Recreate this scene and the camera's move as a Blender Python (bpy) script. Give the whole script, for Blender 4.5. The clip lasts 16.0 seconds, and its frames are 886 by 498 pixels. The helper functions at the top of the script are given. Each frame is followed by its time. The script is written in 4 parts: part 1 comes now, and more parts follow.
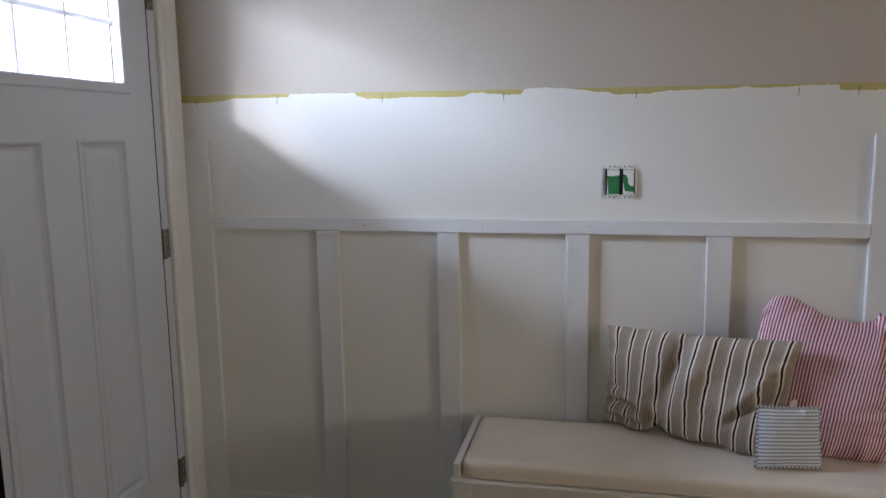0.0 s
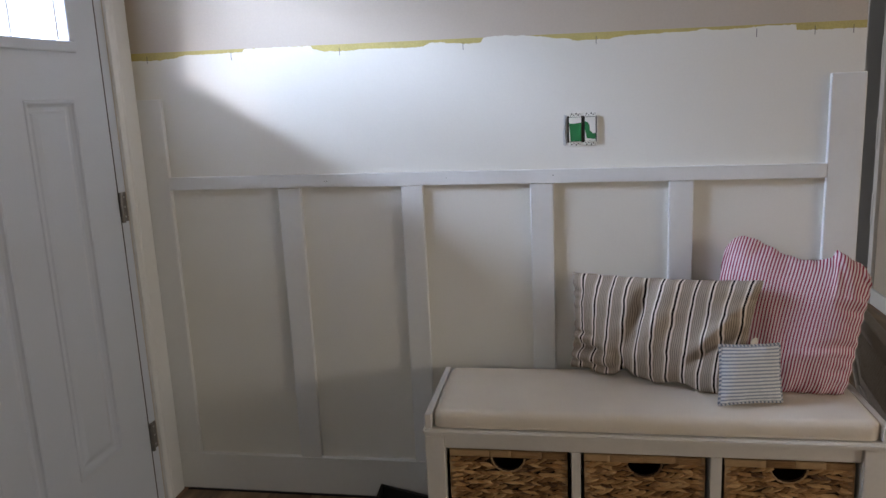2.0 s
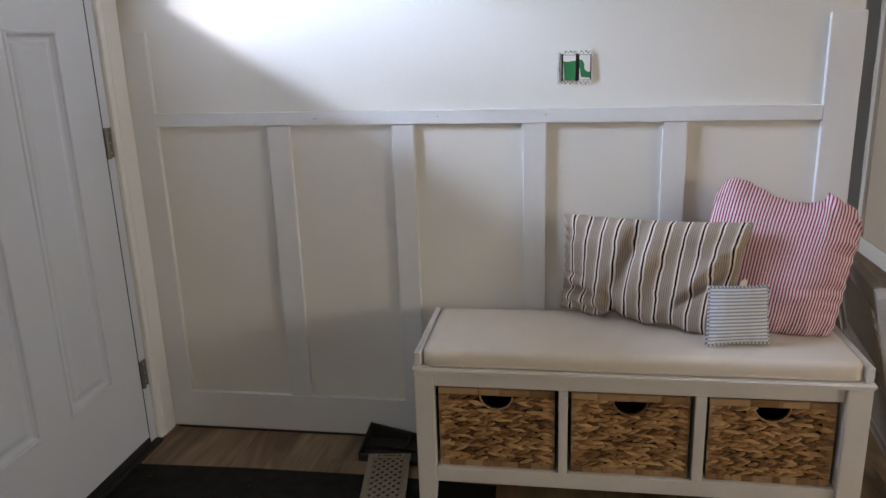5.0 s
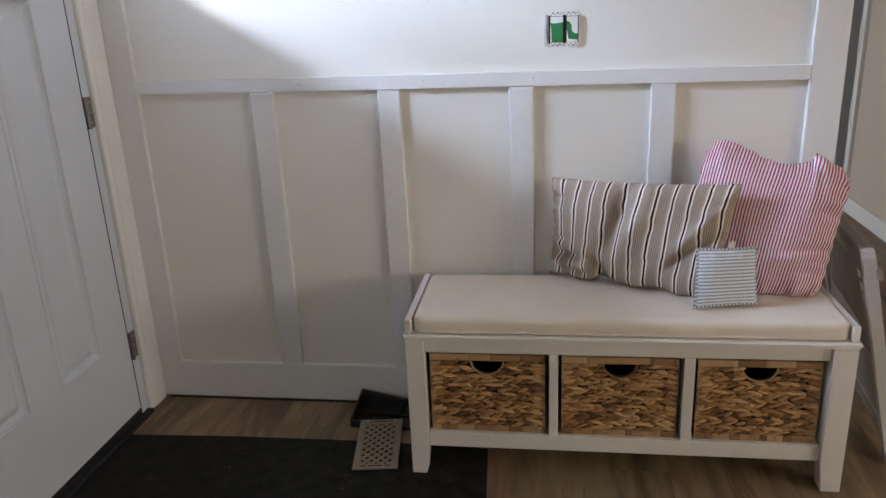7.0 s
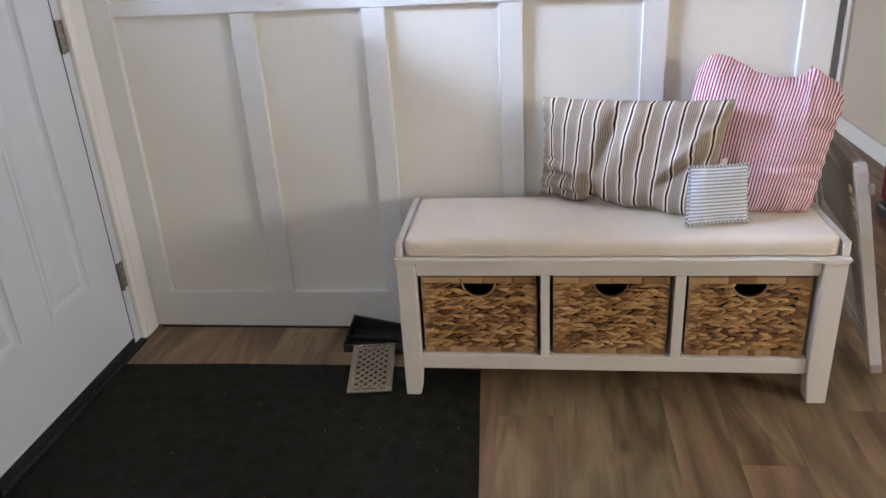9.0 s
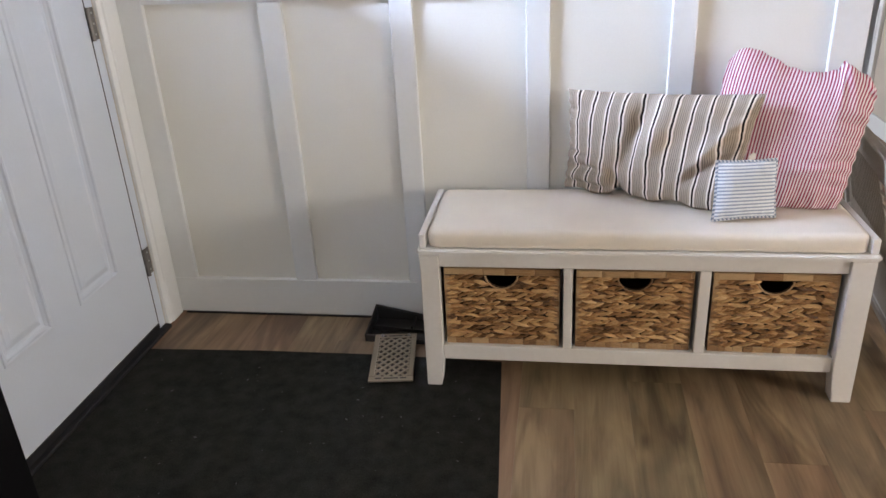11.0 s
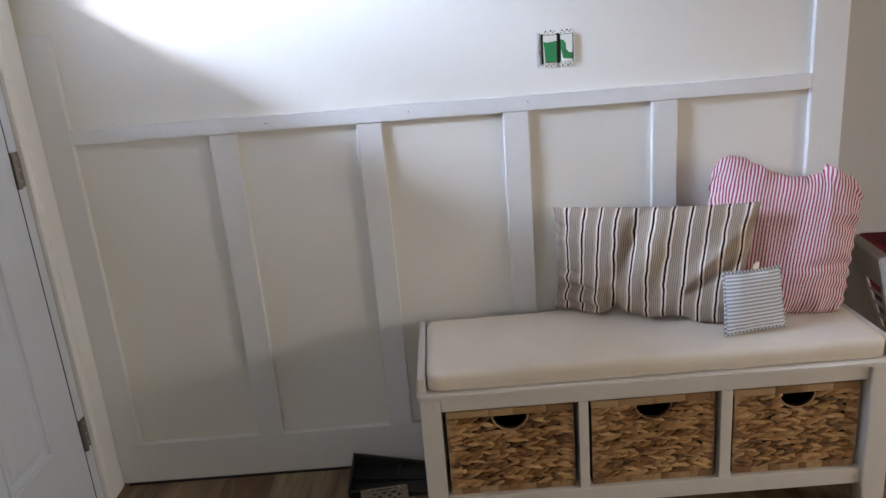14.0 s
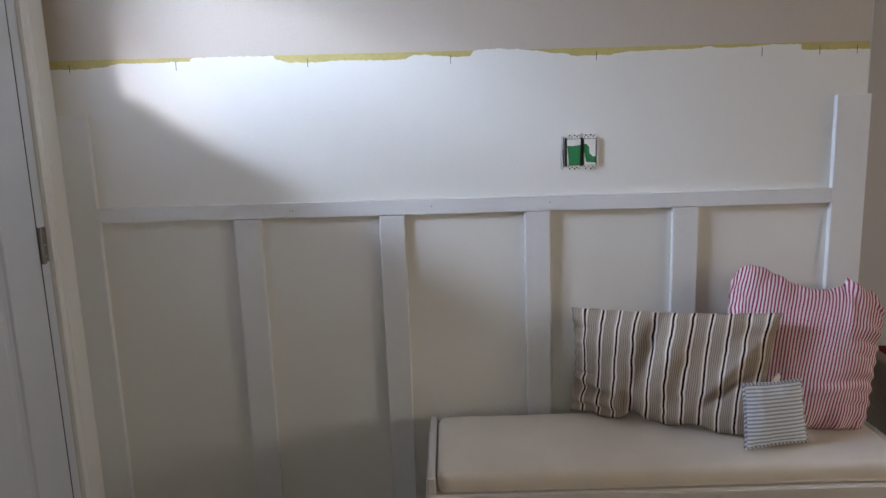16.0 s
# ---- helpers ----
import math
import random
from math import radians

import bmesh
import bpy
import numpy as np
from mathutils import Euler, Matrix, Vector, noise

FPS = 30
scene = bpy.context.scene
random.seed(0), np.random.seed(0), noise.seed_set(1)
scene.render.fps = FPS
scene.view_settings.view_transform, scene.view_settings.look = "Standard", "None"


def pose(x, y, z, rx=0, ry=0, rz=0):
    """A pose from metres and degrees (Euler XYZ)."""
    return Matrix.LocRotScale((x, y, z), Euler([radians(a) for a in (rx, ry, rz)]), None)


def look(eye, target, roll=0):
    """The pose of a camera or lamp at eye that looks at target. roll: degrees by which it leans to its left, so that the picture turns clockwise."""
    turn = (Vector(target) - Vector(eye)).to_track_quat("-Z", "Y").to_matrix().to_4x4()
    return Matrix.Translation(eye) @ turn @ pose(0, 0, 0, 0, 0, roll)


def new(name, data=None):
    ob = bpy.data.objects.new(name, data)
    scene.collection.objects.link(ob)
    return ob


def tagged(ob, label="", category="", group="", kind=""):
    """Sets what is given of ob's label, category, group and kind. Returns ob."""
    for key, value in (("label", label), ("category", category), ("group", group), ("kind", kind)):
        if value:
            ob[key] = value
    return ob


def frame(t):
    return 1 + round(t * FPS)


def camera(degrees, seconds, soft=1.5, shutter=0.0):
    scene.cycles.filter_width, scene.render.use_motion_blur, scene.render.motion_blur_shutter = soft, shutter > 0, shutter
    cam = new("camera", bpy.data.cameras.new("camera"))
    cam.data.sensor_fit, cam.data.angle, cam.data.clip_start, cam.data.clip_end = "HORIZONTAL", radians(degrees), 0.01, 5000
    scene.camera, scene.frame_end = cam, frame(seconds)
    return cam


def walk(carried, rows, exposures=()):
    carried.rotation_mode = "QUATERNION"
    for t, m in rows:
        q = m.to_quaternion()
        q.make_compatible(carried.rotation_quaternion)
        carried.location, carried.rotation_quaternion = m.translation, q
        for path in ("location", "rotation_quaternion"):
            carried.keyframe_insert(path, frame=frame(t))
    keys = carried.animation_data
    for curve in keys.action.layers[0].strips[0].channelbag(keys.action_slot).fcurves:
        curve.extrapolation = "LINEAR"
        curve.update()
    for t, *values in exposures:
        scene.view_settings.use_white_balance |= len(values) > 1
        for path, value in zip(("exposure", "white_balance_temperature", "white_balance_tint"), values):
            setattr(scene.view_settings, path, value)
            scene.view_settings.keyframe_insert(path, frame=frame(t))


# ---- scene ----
cam = camera(60.8, 16.0)
PATH = [
    (0, (1.359, -2.221, 1.326), (0.927, -0.291, 1.032), -1.0),
    (0.5, (1.343, -2.232, 1.313), (0.915, -0.3, 1.025), -0.9),
    (1, (1.369, -2.219, 1.313), (0.969, -0.296, 0.937), -1.7),
    (1.5, (1.369, -2.215, 1.312), (0.991, -0.293, 0.906), -1.7),
    (2, (1.362, -2.215, 1.308), (1.017, -0.287, 0.904), -2.6),
    (2.5, (1.376, -2.211, 1.308), (1.057, -0.28, 0.894), -2.7),
    (3, (1.374, -2.215, 1.296), (1.084, -0.284, 0.866), -2.5),
    (3.5, (1.367, -2.21, 1.298), (1.086, -0.289, 0.817), -2.5),
    (4, (1.368, -2.207, 1.28), (1.073, -0.298, 0.763), -1.8),
    (6.3, (1.355, -2.204, 1.281), (1.006, -0.32, 0.707), -2.7),
    (6.5, (1.362, -2.2, 1.285), (1.023, -0.319, 0.695), -2.8),
    (7, (1.355, -2.197, 1.284), (1.068, -0.32, 0.655), -2.6),
    (7.5, (1.362, -2.195, 1.264), (1.11, -0.335, 0.571), -1.7),
    (8, (1.342, -2.187, 1.273), (1.112, -0.354, 0.505), -2.8),
    (8.5, (1.339, -2.189, 1.261), (1.097, -0.363, 0.482), -3.0),
    (9, (1.349, -2.185, 1.259), (1.091, -0.371, 0.456), -3.5),
    (11.5, (1.337, -2.189, 1.26), (1.025, -0.392, 0.439), -3.1),
    (12, (1.339, -2.186, 1.27), (1.034, -0.382, 0.463), -3.0),
    (12.5, (1.328, -2.184, 1.251), (0.984, -0.379, 0.46), -2.8),
    (13, (1.266, -2.121, 1.252), (1.016, -0.299, 0.466), -3.1),
    (13.5, (1.156, -2.038, 1.274), (1.073, -0.169, 0.568), -3.2),
    (14, (1.069, -2.002, 1.306), (1.047, -0.095, 0.705), -4.8),
    (14.5, (1.042, -1.994, 1.32), (1.106, -0.071, 0.777), -3.7),
    (15, (1.037, -1.98, 1.335), (1.113, -0.047, 0.826), -2.8),
    (15.5, (1.04, -1.978, 1.35), (1.059, -0.032, 0.888), -2.3),
    (16, (1.039, -1.995, 1.33), (1.012, -0.032, 0.949), -2.0),
]
walk(cam, [(t, look(eye, target, roll)) for t, eye, target, roll in PATH],
     [(t, e, k, 17) for t, e, k in ((0, -0.55, 6600), (0.5, -0.55, 6600), (1.5, -0.4, 6600), (3.5, -0.25, 6600), (4, -0.13, 6600), (7, 0.17, 6520), (8, 0.52, 6380), (9, 0.76, 6280), (11.5, 1.0, 6200),
                                    (12.5, 0.86, 6120), (13.5, 0.53, 6280), (14, 0.20, 6480), (15, -0.12, 6550), (16, -0.42, 6550))])

# ---- light ----
def area_lamp(name, m, sx, sy, watts, colour):
    d = bpy.data.lights.new(name, "AREA")
    d.shape, d.size, d.size_y, d.energy, d.color = "RECTANGLE", sx, sy, watts, colour
    ob = new(name, d)
    ob.matrix_world = m
    return ob


world = bpy.data.worlds.new("sky")
scene.world = world
world.use_nodes = True
_nt = world.node_tree
_sky = _nt.nodes.new("ShaderNodeTexSky")
_sky.sky_type, _sky.sun_disc = "NISHITA", False
_sky.sun_elevation, _sky.sun_rotation = radians(17.5), radians(209)
_nt.links.new(_sky.outputs["Color"], _nt.nodes["Background"].inputs["Color"])
_nt.nodes["Background"].inputs["Strength"].default_value = 0.1

# low hazy sun, coming in through the light of the entrance door
_sun = bpy.data.lights.new("sun", "SUN")
_sun.energy, _sun.angle, _sun.color = 2.4, radians(6), (1.0, 0.965, 0.98)
new("sun", _sun).matrix_world = look((-10, -18, 6.5), (0, 0, 0))

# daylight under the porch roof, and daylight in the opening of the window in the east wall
area_lamp("porch_daylight_high", look((-1.25, -0.45, 2.255), (0, -0.45, 2.255)), 4.9, 0.19, 420, (0.65, 0.78, 1.0))
area_lamp("porch_daylight_middle", look((-1.25, -0.45, 1.85), (0, -0.45, 1.85)), 4.9, 0.60, 530, (0.62, 0.765, 1.0))
area_lamp("porch_daylight_low", look((-1.25, -0.45, 0.78), (0, -0.45, 0.78)), 4.9, 1.5, 130, (0.68, 0.83, 1.0))
area_lamp("window_daylight_east", look((7.72, -3.1, 1.625), (0, -3.1, 1.625)), 1.48, 1.13, 93, (1.0, 0.93, 0.78))
# fill lamp added behind the camera for soft frontal light
area_lamp("south_fill_daylight", look((0.9, -4.22, 1.35), (0.9, 0, 1.35)), 1.5, 1.2, 4.5, (1.0, 0.94, 0.84))
# fill lamp added to brighten the hallway, set in an unseen window
area_lamp("hall_fill_daylight", look((-0.06, 2.65, 0.5), (2, 2.6, 0.15)), 0.85, 0.6, 22, (0.97, 0.98, 1.0))


# ---- materials ----
def mat(name, colour, rough=0.6, vary=0.06, scale=6.0, bump=0.1, fine=90.0, metal=0.0, island=0.0, spec=0.5, objrand=0.0):
    """A painted or plain surface: colour with broad stains and fine grain, and a fine relief."""
    m = bpy.data.materials.new(name)
    m.use_nodes = True
    nt = m.node_tree
    b = nt.nodes["Principled BSDF"]
    b.inputs["Metallic"].default_value = metal
    b.inputs["Specular IOR Level"].default_value = spec
    tc = nt.nodes.new("ShaderNodeTexCoord")
    n1, n2 = nt.nodes.new("ShaderNodeTexNoise"), nt.nodes.new("ShaderNodeTexNoise")
    n1.inputs["Scale"].default_value, n2.inputs["Scale"].default_value = scale, fine
    n1.inputs["Detail"].default_value = 5
    for n in (n1, n2):
        nt.links.new(tc.outputs["Object"], n.inputs["Vector"])
    add = nt.nodes.new("ShaderNodeMath")
    add.operation = "ADD"
    nt.links.new(n1.outputs["Fac"], add.inputs[0])
    nt.links.new(n2.outputs["Fac"], add.inputs[1])
    fac = add.outputs[0]
    for amount, kind, socket in ((island, "ShaderNodeNewGeometry", "Random Per Island"), (objrand, "ShaderNodeObjectInfo", "Random")):
        if amount:
            g = nt.nodes.new(kind)
            mul = nt.nodes.new("ShaderNodeMath")
            mul.operation, mul.inputs[1].default_value, mul.inputs[2].default_value = "MULTIPLY_ADD", amount * 2, -amount
            nt.links.new(g.outputs[socket], mul.inputs[0])
            a2 = nt.nodes.new("ShaderNodeMath")
            nt.links.new(fac, a2.inputs[0])
            nt.links.new(mul.outputs[0], a2.inputs[1])
            fac = a2.outputs[0]
    mr = nt.nodes.new("ShaderNodeMapRange")
    mr.inputs["From Min"].default_value, mr.inputs["From Max"].default_value = 0.4, 1.6
    mr.inputs["To Min"].default_value, mr.inputs["To Max"].default_value = 1 - vary * 2, 1 + vary * 2
    mr.clamp = False
    nt.links.new(fac, mr.inputs["Value"])
    mix = nt.nodes.new("ShaderNodeVectorMath")
    mix.operation = "SCALE"
    mix.inputs[0].default_value = colour
    nt.links.new(mr.outputs[0], mix.inputs["Scale"])
    nt.links.new(mix.outputs[0], b.inputs["Base Color"])
    r = nt.nodes.new("ShaderNodeMapRange")
    r.inputs["To Min"].default_value, r.inputs["To Max"].default_value = rough - 0.08, min(1, rough + 0.08)
    nt.links.new(n1.outputs["Fac"], r.inputs["Value"])
    nt.links.new(r.outputs[0], b.inputs["Roughness"])
    if bump:
        bp = nt.nodes.new("ShaderNodeBump")
        bp.inputs["Strength"].default_value, bp.inputs["Distance"].default_value = bump, 0.002
        nt.links.new(n2.outputs["Fac"], bp.inputs["Height"])
        nt.links.new(bp.outputs[0], b.inputs["Normal"])
    return m


def cloth(name, stops, count, along, rough=0.9, wobble=0.02):
    """Woven striped cloth: bands of colour across the cloth's own u or v, with thread relief."""
    m = bpy.data.materials.new(name)
    m.use_nodes = True
    nt = m.node_tree
    b = nt.nodes["Principled BSDF"]
    b.inputs["Roughness"].default_value = rough
    b.inputs["Specular IOR Level"].default_value = 0.15
    uv = nt.nodes.new("ShaderNodeUVMap")
    uv.uv_map = "weave"
    sep = nt.nodes.new("ShaderNodeSeparateXYZ")
    nt.links.new(uv.outputs[0], sep.inputs[0])
    nz = nt.nodes.new("ShaderNodeTexNoise")
    nz.inputs["Scale"].default_value = 4
    nt.links.new(uv.outputs[0], nz.inputs["Vector"])
    w = nt.nodes.new("ShaderNodeMath")
    w.operation, w.inputs[1].default_value = "MULTIPLY_ADD", wobble
    nt.links.new(nz.outputs["Fac"], w.inputs[0])
    nt.links.new(sep.outputs[along], w.inputs[2])
    mul = nt.nodes.new("ShaderNodeMath")
    mul.operation, mul.inputs[1].default_value = "MULTIPLY", count
    nt.links.new(w.outputs[0], mul.inputs[0])
    fr = nt.nodes.new("ShaderNodeMath")
    fr.operation = "FRACT"
    nt.links.new(mul.outputs[0], fr.inputs[0])
    ramp = nt.nodes.new("ShaderNodeValToRGB")
    ramp.color_ramp.interpolation = "CONSTANT"
    e = ramp.color_ramp.elements
    while len(e) < len(stops):
        e.new(0.5)
    for i, (p, c) in enumerate(stops):
        e[i].position, e[i].color = p, (*c, 1)
    nt.links.new(fr.outputs[0], ramp.inputs[0])
    n2 = nt.nodes.new("ShaderNodeTexNoise")
    n2.inputs["Scale"].default_value = 260
    nt.links.new(uv.outputs[0], n2.inputs["Vector"])
    mr = nt.nodes.new("ShaderNodeMapRange")
    mr.inputs["To Min"].default_value, mr.inputs["To Max"].default_value = 0.8, 1.15
    nt.links.new(n2.outputs["Fac"], mr.inputs["Value"])
    sc = nt.nodes.new("ShaderNodeVectorMath")
    sc.operation = "SCALE"
    nt.links.new(ramp.outputs[0], sc.inputs[0])
    nt.links.new(mr.outputs[0], sc.inputs["Scale"])
    nt.links.new(sc.outputs[0], b.inputs["Base Color"])
    bp = nt.nodes.new("ShaderNodeBump")
    bp.inputs["Strength"].default_value, bp.inputs["Distance"].default_value = 0.3, 0.001
    nt.links.new(n2.outputs["Fac"], bp.inputs["Height"])
    nt.links.new(bp.outputs[0], b.inputs["Normal"])
    return m


def plank_wood(name, a, b2):
    """Vinyl oak planks: long grain in the plank's length, arched figure, knots, each plank of its own tone and hue."""
    m = bpy.data.materials.new(name)
    m.use_nodes = True
    nt = m.node_tree
    b = nt.nodes["Principled BSDF"]

    def math_node(op, x, y, z=None):
        n = nt.nodes.new("ShaderNodeMath")
        n.operation = op
        for socket, v in zip(n.inputs, (x, y, z)):
            if v is None:
                continue
            if isinstance(v, (int, float)):
                socket.default_value = v
            else:
                nt.links.new(v, socket)
        return n.outputs[0]

    def noise_node(vector, scale, detail, distortion=0.0):
        n = nt.nodes.new("ShaderNodeTexNoise")
        n.inputs["Scale"].default_value, n.inputs["Detail"].default_value, n.inputs["Distortion"].default_value = scale, detail, distortion
        nt.links.new(vector, n.inputs["Vector"])
        return n.outputs["Fac"]

    def stretched(vector, scale):
        n = nt.nodes.new("ShaderNodeMapping")
        n.inputs["Scale"].default_value = scale
        nt.links.new(vector, n.inputs["Vector"])
        return n.outputs[0]

    tc, oi = nt.nodes.new("ShaderNodeTexCoord"), nt.nodes.new("ShaderNodeObjectInfo")
    off = nt.nodes.new("ShaderNodeVectorMath")
    off.operation = "MULTIPLY_ADD"
    off.inputs[1].default_value = (40, 40, 40)
    nt.links.new(oi.outputs["Random"], off.inputs[0])
    nt.links.new(tc.outputs["Object"], off.inputs[2])
    grain_at, patch_at = stretched(off.outputs[0], (11, 1.5, 1)), stretched(off.outputs[0], (6, 2.2, 1))
    grain = noise_node(grain_at, 1.3, 8, 1.2)
    fine = noise_node(stretched(off.outputs[0], (150, 5, 1)), 1.0, 3, 0.3)
    patch = noise_node(patch_at, 1.2, 3, 0.6)
    # arched growth rings, from contour lines of a slow noise, strong in some stretches only
    slow = noise_node(stretched(off.outputs[0], (9, 1.3, 1)), 0.5, 1, 0.5)
    rings = math_node("SINE", math_node("MULTIPLY", slow, 85), 0)
    where = math_node("MAXIMUM", math_node("MULTIPLY_ADD", patch, 6, -2.9), 0.15)
    rings = math_node("MULTIPLY", rings, math_node("MINIMUM", where, 1.0))
    # knots: a few small dark spots drawn out along the grain
    vor = nt.nodes.new("ShaderNodeTexVoronoi")
    vor.inputs["Scale"].default_value = 2.6
    nt.links.new(stretched(off.outputs[0], (2.0, 1.0, 1)), vor.inputs["Vector"])
    knot = math_node("MAXIMUM", math_node("MULTIPLY_ADD", vor.outputs["Distance"], -9, 1.0), 0)
    tone = math_node("MULTIPLY_ADD", rings, 0.12, grain)
    tone = math_node("MULTIPLY_ADD", fine, 0.22, tone)
    tone = math_node("MULTIPLY_ADD", patch, 0.44, tone)
    tone = math_node("MULTIPLY_ADD", oi.outputs["Random"], 0.14, tone)
    tone = math_node("MULTIPLY_ADD", knot, -0.16, tone)
    ramp = nt.nodes.new("ShaderNodeValToRGB")
    e = ramp.color_ramp.elements
    e[0].position, e[0].color = 0.0, (*a, 1)
    e[1].position, e[1].color = 1.0, (*b2, 1)
    nt.links.new(math_node("MULTIPLY_ADD", tone, 1.75, -1.13), ramp.inputs[0])
    hue = nt.nodes.new("ShaderNodeHueSaturation")
    pick = math_node("FRACT", math_node("MULTIPLY", oi.outputs["Random"], 7.31), 0)
    pick = math_node("MULTIPLY_ADD", patch, 0.5, pick)
    nt.links.new(math_node("MULTIPLY_ADD", pick, 0.04, 0.468), hue.inputs["Hue"])
    nt.links.new(math_node("MULTIPLY_ADD", pick, -0.12, 1.2), hue.inputs["Saturation"])
    nt.links.new(ramp.outputs[0], hue.inputs["Color"])
    nt.links.new(hue.outputs[0], b.inputs["Base Color"])
    nt.links.new(math_node("MULTIPLY_ADD", grain, 0.15, 0.4), b.inputs["Roughness"])
    bp = nt.nodes.new("ShaderNodeBump")
    bp.inputs["Strength"].default_value, bp.inputs["Distance"].default_value = 0.25, 0.001
    nt.links.new(fine, bp.inputs["Height"])
    nt.links.new(bp.outputs[0], b.inputs["Normal"])
    return m


def wicker(name, a, b2):
    """Dried leaf strands: each one of its own tone, with fibres along it."""
    m = bpy.data.materials.new(name)
    m.use_nodes = True
    nt = m.node_tree
    b = nt.nodes["Principled BSDF"]
    b.inputs["Roughness"].default_value = 0.5
    tc, oi = nt.nodes.new("ShaderNodeTexCoord"), nt.nodes.new("ShaderNodeObjectInfo")
    mp = nt.nodes.new("ShaderNodeMapping")
    mp.inputs["Scale"].default_value = (1.5, 40, 7)
    nt.links.new(tc.outputs["Object"], mp.inputs["Vector"])
    off = nt.nodes.new("ShaderNodeVectorMath")
    off.operation = "MULTIPLY_ADD"
    off.inputs[1].default_value = (50, 50, 50)
    nt.links.new(oi.outputs["Random"], off.inputs[0])
    nt.links.new(mp.outputs[0], off.inputs[2])
    nz = nt.nodes.new("ShaderNodeTexNoise")
    nz.inputs["Scale"].default_value, nz.inputs["Detail"].default_value = 1.6, 4
    nt.links.new(off.outputs[0], nz.inputs["Vector"])
    mx = nt.nodes.new("ShaderNodeMath")
    mx.operation, mx.inputs[1].default_value = "MULTIPLY_ADD", 0.75
    nt.links.new(oi.outputs["Random"], mx.inputs[0])
    nt.links.new(nz.outputs["Fac"], mx.inputs[2])
    ramp = nt.nodes.new("ShaderNodeValToRGB")
    e = ramp.color_ramp.elements
    e[0].position, e[0].color = 0.36, (*a, 1)
    e[1].position, e[1].color = 1.0, (*b2, 1)
    mid = e.new(0.7)
    mid.color = (a[0] * 0.35 + b2[0] * 0.6, a[1] * 0.4 + b2[1] * 0.5, a[2] * 0.5 + b2[2] * 0.4, 1)
    mul = nt.nodes.new("ShaderNodeMath")
    mul.operation, mul.inputs[1].default_value = "MULTIPLY", 0.85
    nt.links.new(mx.outputs[0], mul.inputs[0])
    nt.links.new(mul.outputs[0], ramp.inputs[0])
    nt.links.new(ramp.outputs[0], b.inputs["Base Color"])
    bp = nt.nodes.new("ShaderNodeBump")
    bp.inputs["Strength"].default_value, bp.inputs["Distance"].default_value = 0.5, 0.001
    nt.links.new(nz.outputs["Fac"], bp.inputs["Height"])
    nt.links.new(bp.outputs[0], b.inputs["Normal"])
    return m


WHITE = mat("white_wall_paint", (0.80, 0.803, 0.752), 0.48, 0.015, 3, 0.06, 160)
TRIM = mat("white_trim_paint", (0.775, 0.80, 0.80), 0.36, 0.015, 4, 0.06, 60)
DOORPAINT = mat("white_door_paint_jamb_shade", (0.615, 0.675, 0.765), 0.38, 0.015, 4, 0.06, 120)
TAUPE = mat("taupe_wall_paint", (0.535, 0.48, 0.405), 0.7, 0.03, 3, 0.15, 160)
GREYWALL = mat("grey_wall_paint", (0.60, 0.625, 0.625), 0.6, 0.03, 3, 0.1, 160)
CEIL = mat("ceiling_paint", (0.78, 0.77, 0.75), 0.8, 0.02, 3, 0.2, 120)
TAPE = mat("yellow_masking_tape", (0.50, 0.43, 0.15), 0.65, 0.12, 18, 0.25, 220)
# white muntins made translucent so backlight pales them, imitating glare
GRILLE = mat("white_grille_with_glare", (0.85, 0.85, 0.85), 0.8, 0.02)
_t = GRILLE.node_tree.nodes.new("ShaderNodeBsdfTranslucent")
_m = GRILLE.node_tree.nodes.new("ShaderNodeMixShader")
_m.inputs[0].default_value = 0.2
GRILLE.node_tree.links.new(GRILLE.node_tree.nodes["Principled BSDF"].outputs[0], _m.inputs[1])
GRILLE.node_tree.links.new(_t.outputs[0], _m.inputs[2])
GRILLE.node_tree.links.new(_m.outputs[0], GRILLE.node_tree.nodes["Material Output"].inputs["Surface"])
PENCIL = mat("pencil", (0.08, 0.08, 0.08), 0.6, 0.05)
# rubber of sweep and threshold, also the painted shade in the gaps
HINGE = mat("brushed_nickel", (0.20, 0.19, 0.18), 0.42, 0.06, 20, 0.1, 200, 0.6)
RUBBERSHADE = mat("black_rubber_and_gap_shade", (0.015, 0.015, 0.018), 0.6, 0.1, 12, 0.2, 150)
MATFIBRE = mat("charcoal_mat_fibre", (0.0195, 0.0195, 0.017), 0.95, 0.5, 22, 0.9, 420, spec=0.1)
BLACK = mat("black_lacquer", (0.004, 0.004, 0.005), 0.8, 0.1, 6, 0.1, 90, spec=0.1)
BENCH = mat("cream_bench_paint", (0.74, 0.73, 0.70), 0.45, 0.025, 6, 0.12, 80)
LINEN = mat("beige_linen", (0.83, 0.77, 0.67), 0.9, 0.05, 8, 0.5, 520, spec=0.15)
WICKER = wicker("water_hyacinth", (0.062, 0.026, 0.009), (0.63, 0.405, 0.185))
WICKERBAND = wicker("water_hyacinth_band", (0.15, 0.082, 0.036), (0.50, 0.345, 0.185))
# near-black: shade between the strands and in the hand hole, as colour
WICKERSHADE = mat("basket_inside_shade", (0.03, 0.018, 0.01), 0.9, 0.2, 30, 0.5, 200)
GATEPANEL = mat("dark_grey_plastic", (0.27, 0.24, 0.205), 0.55, 0.12, 14, 0.15, 120)
GATE = mat("grey_plastic", (0.45, 0.435, 0.41), 0.5, 0.05, 8, 0.15, 120)
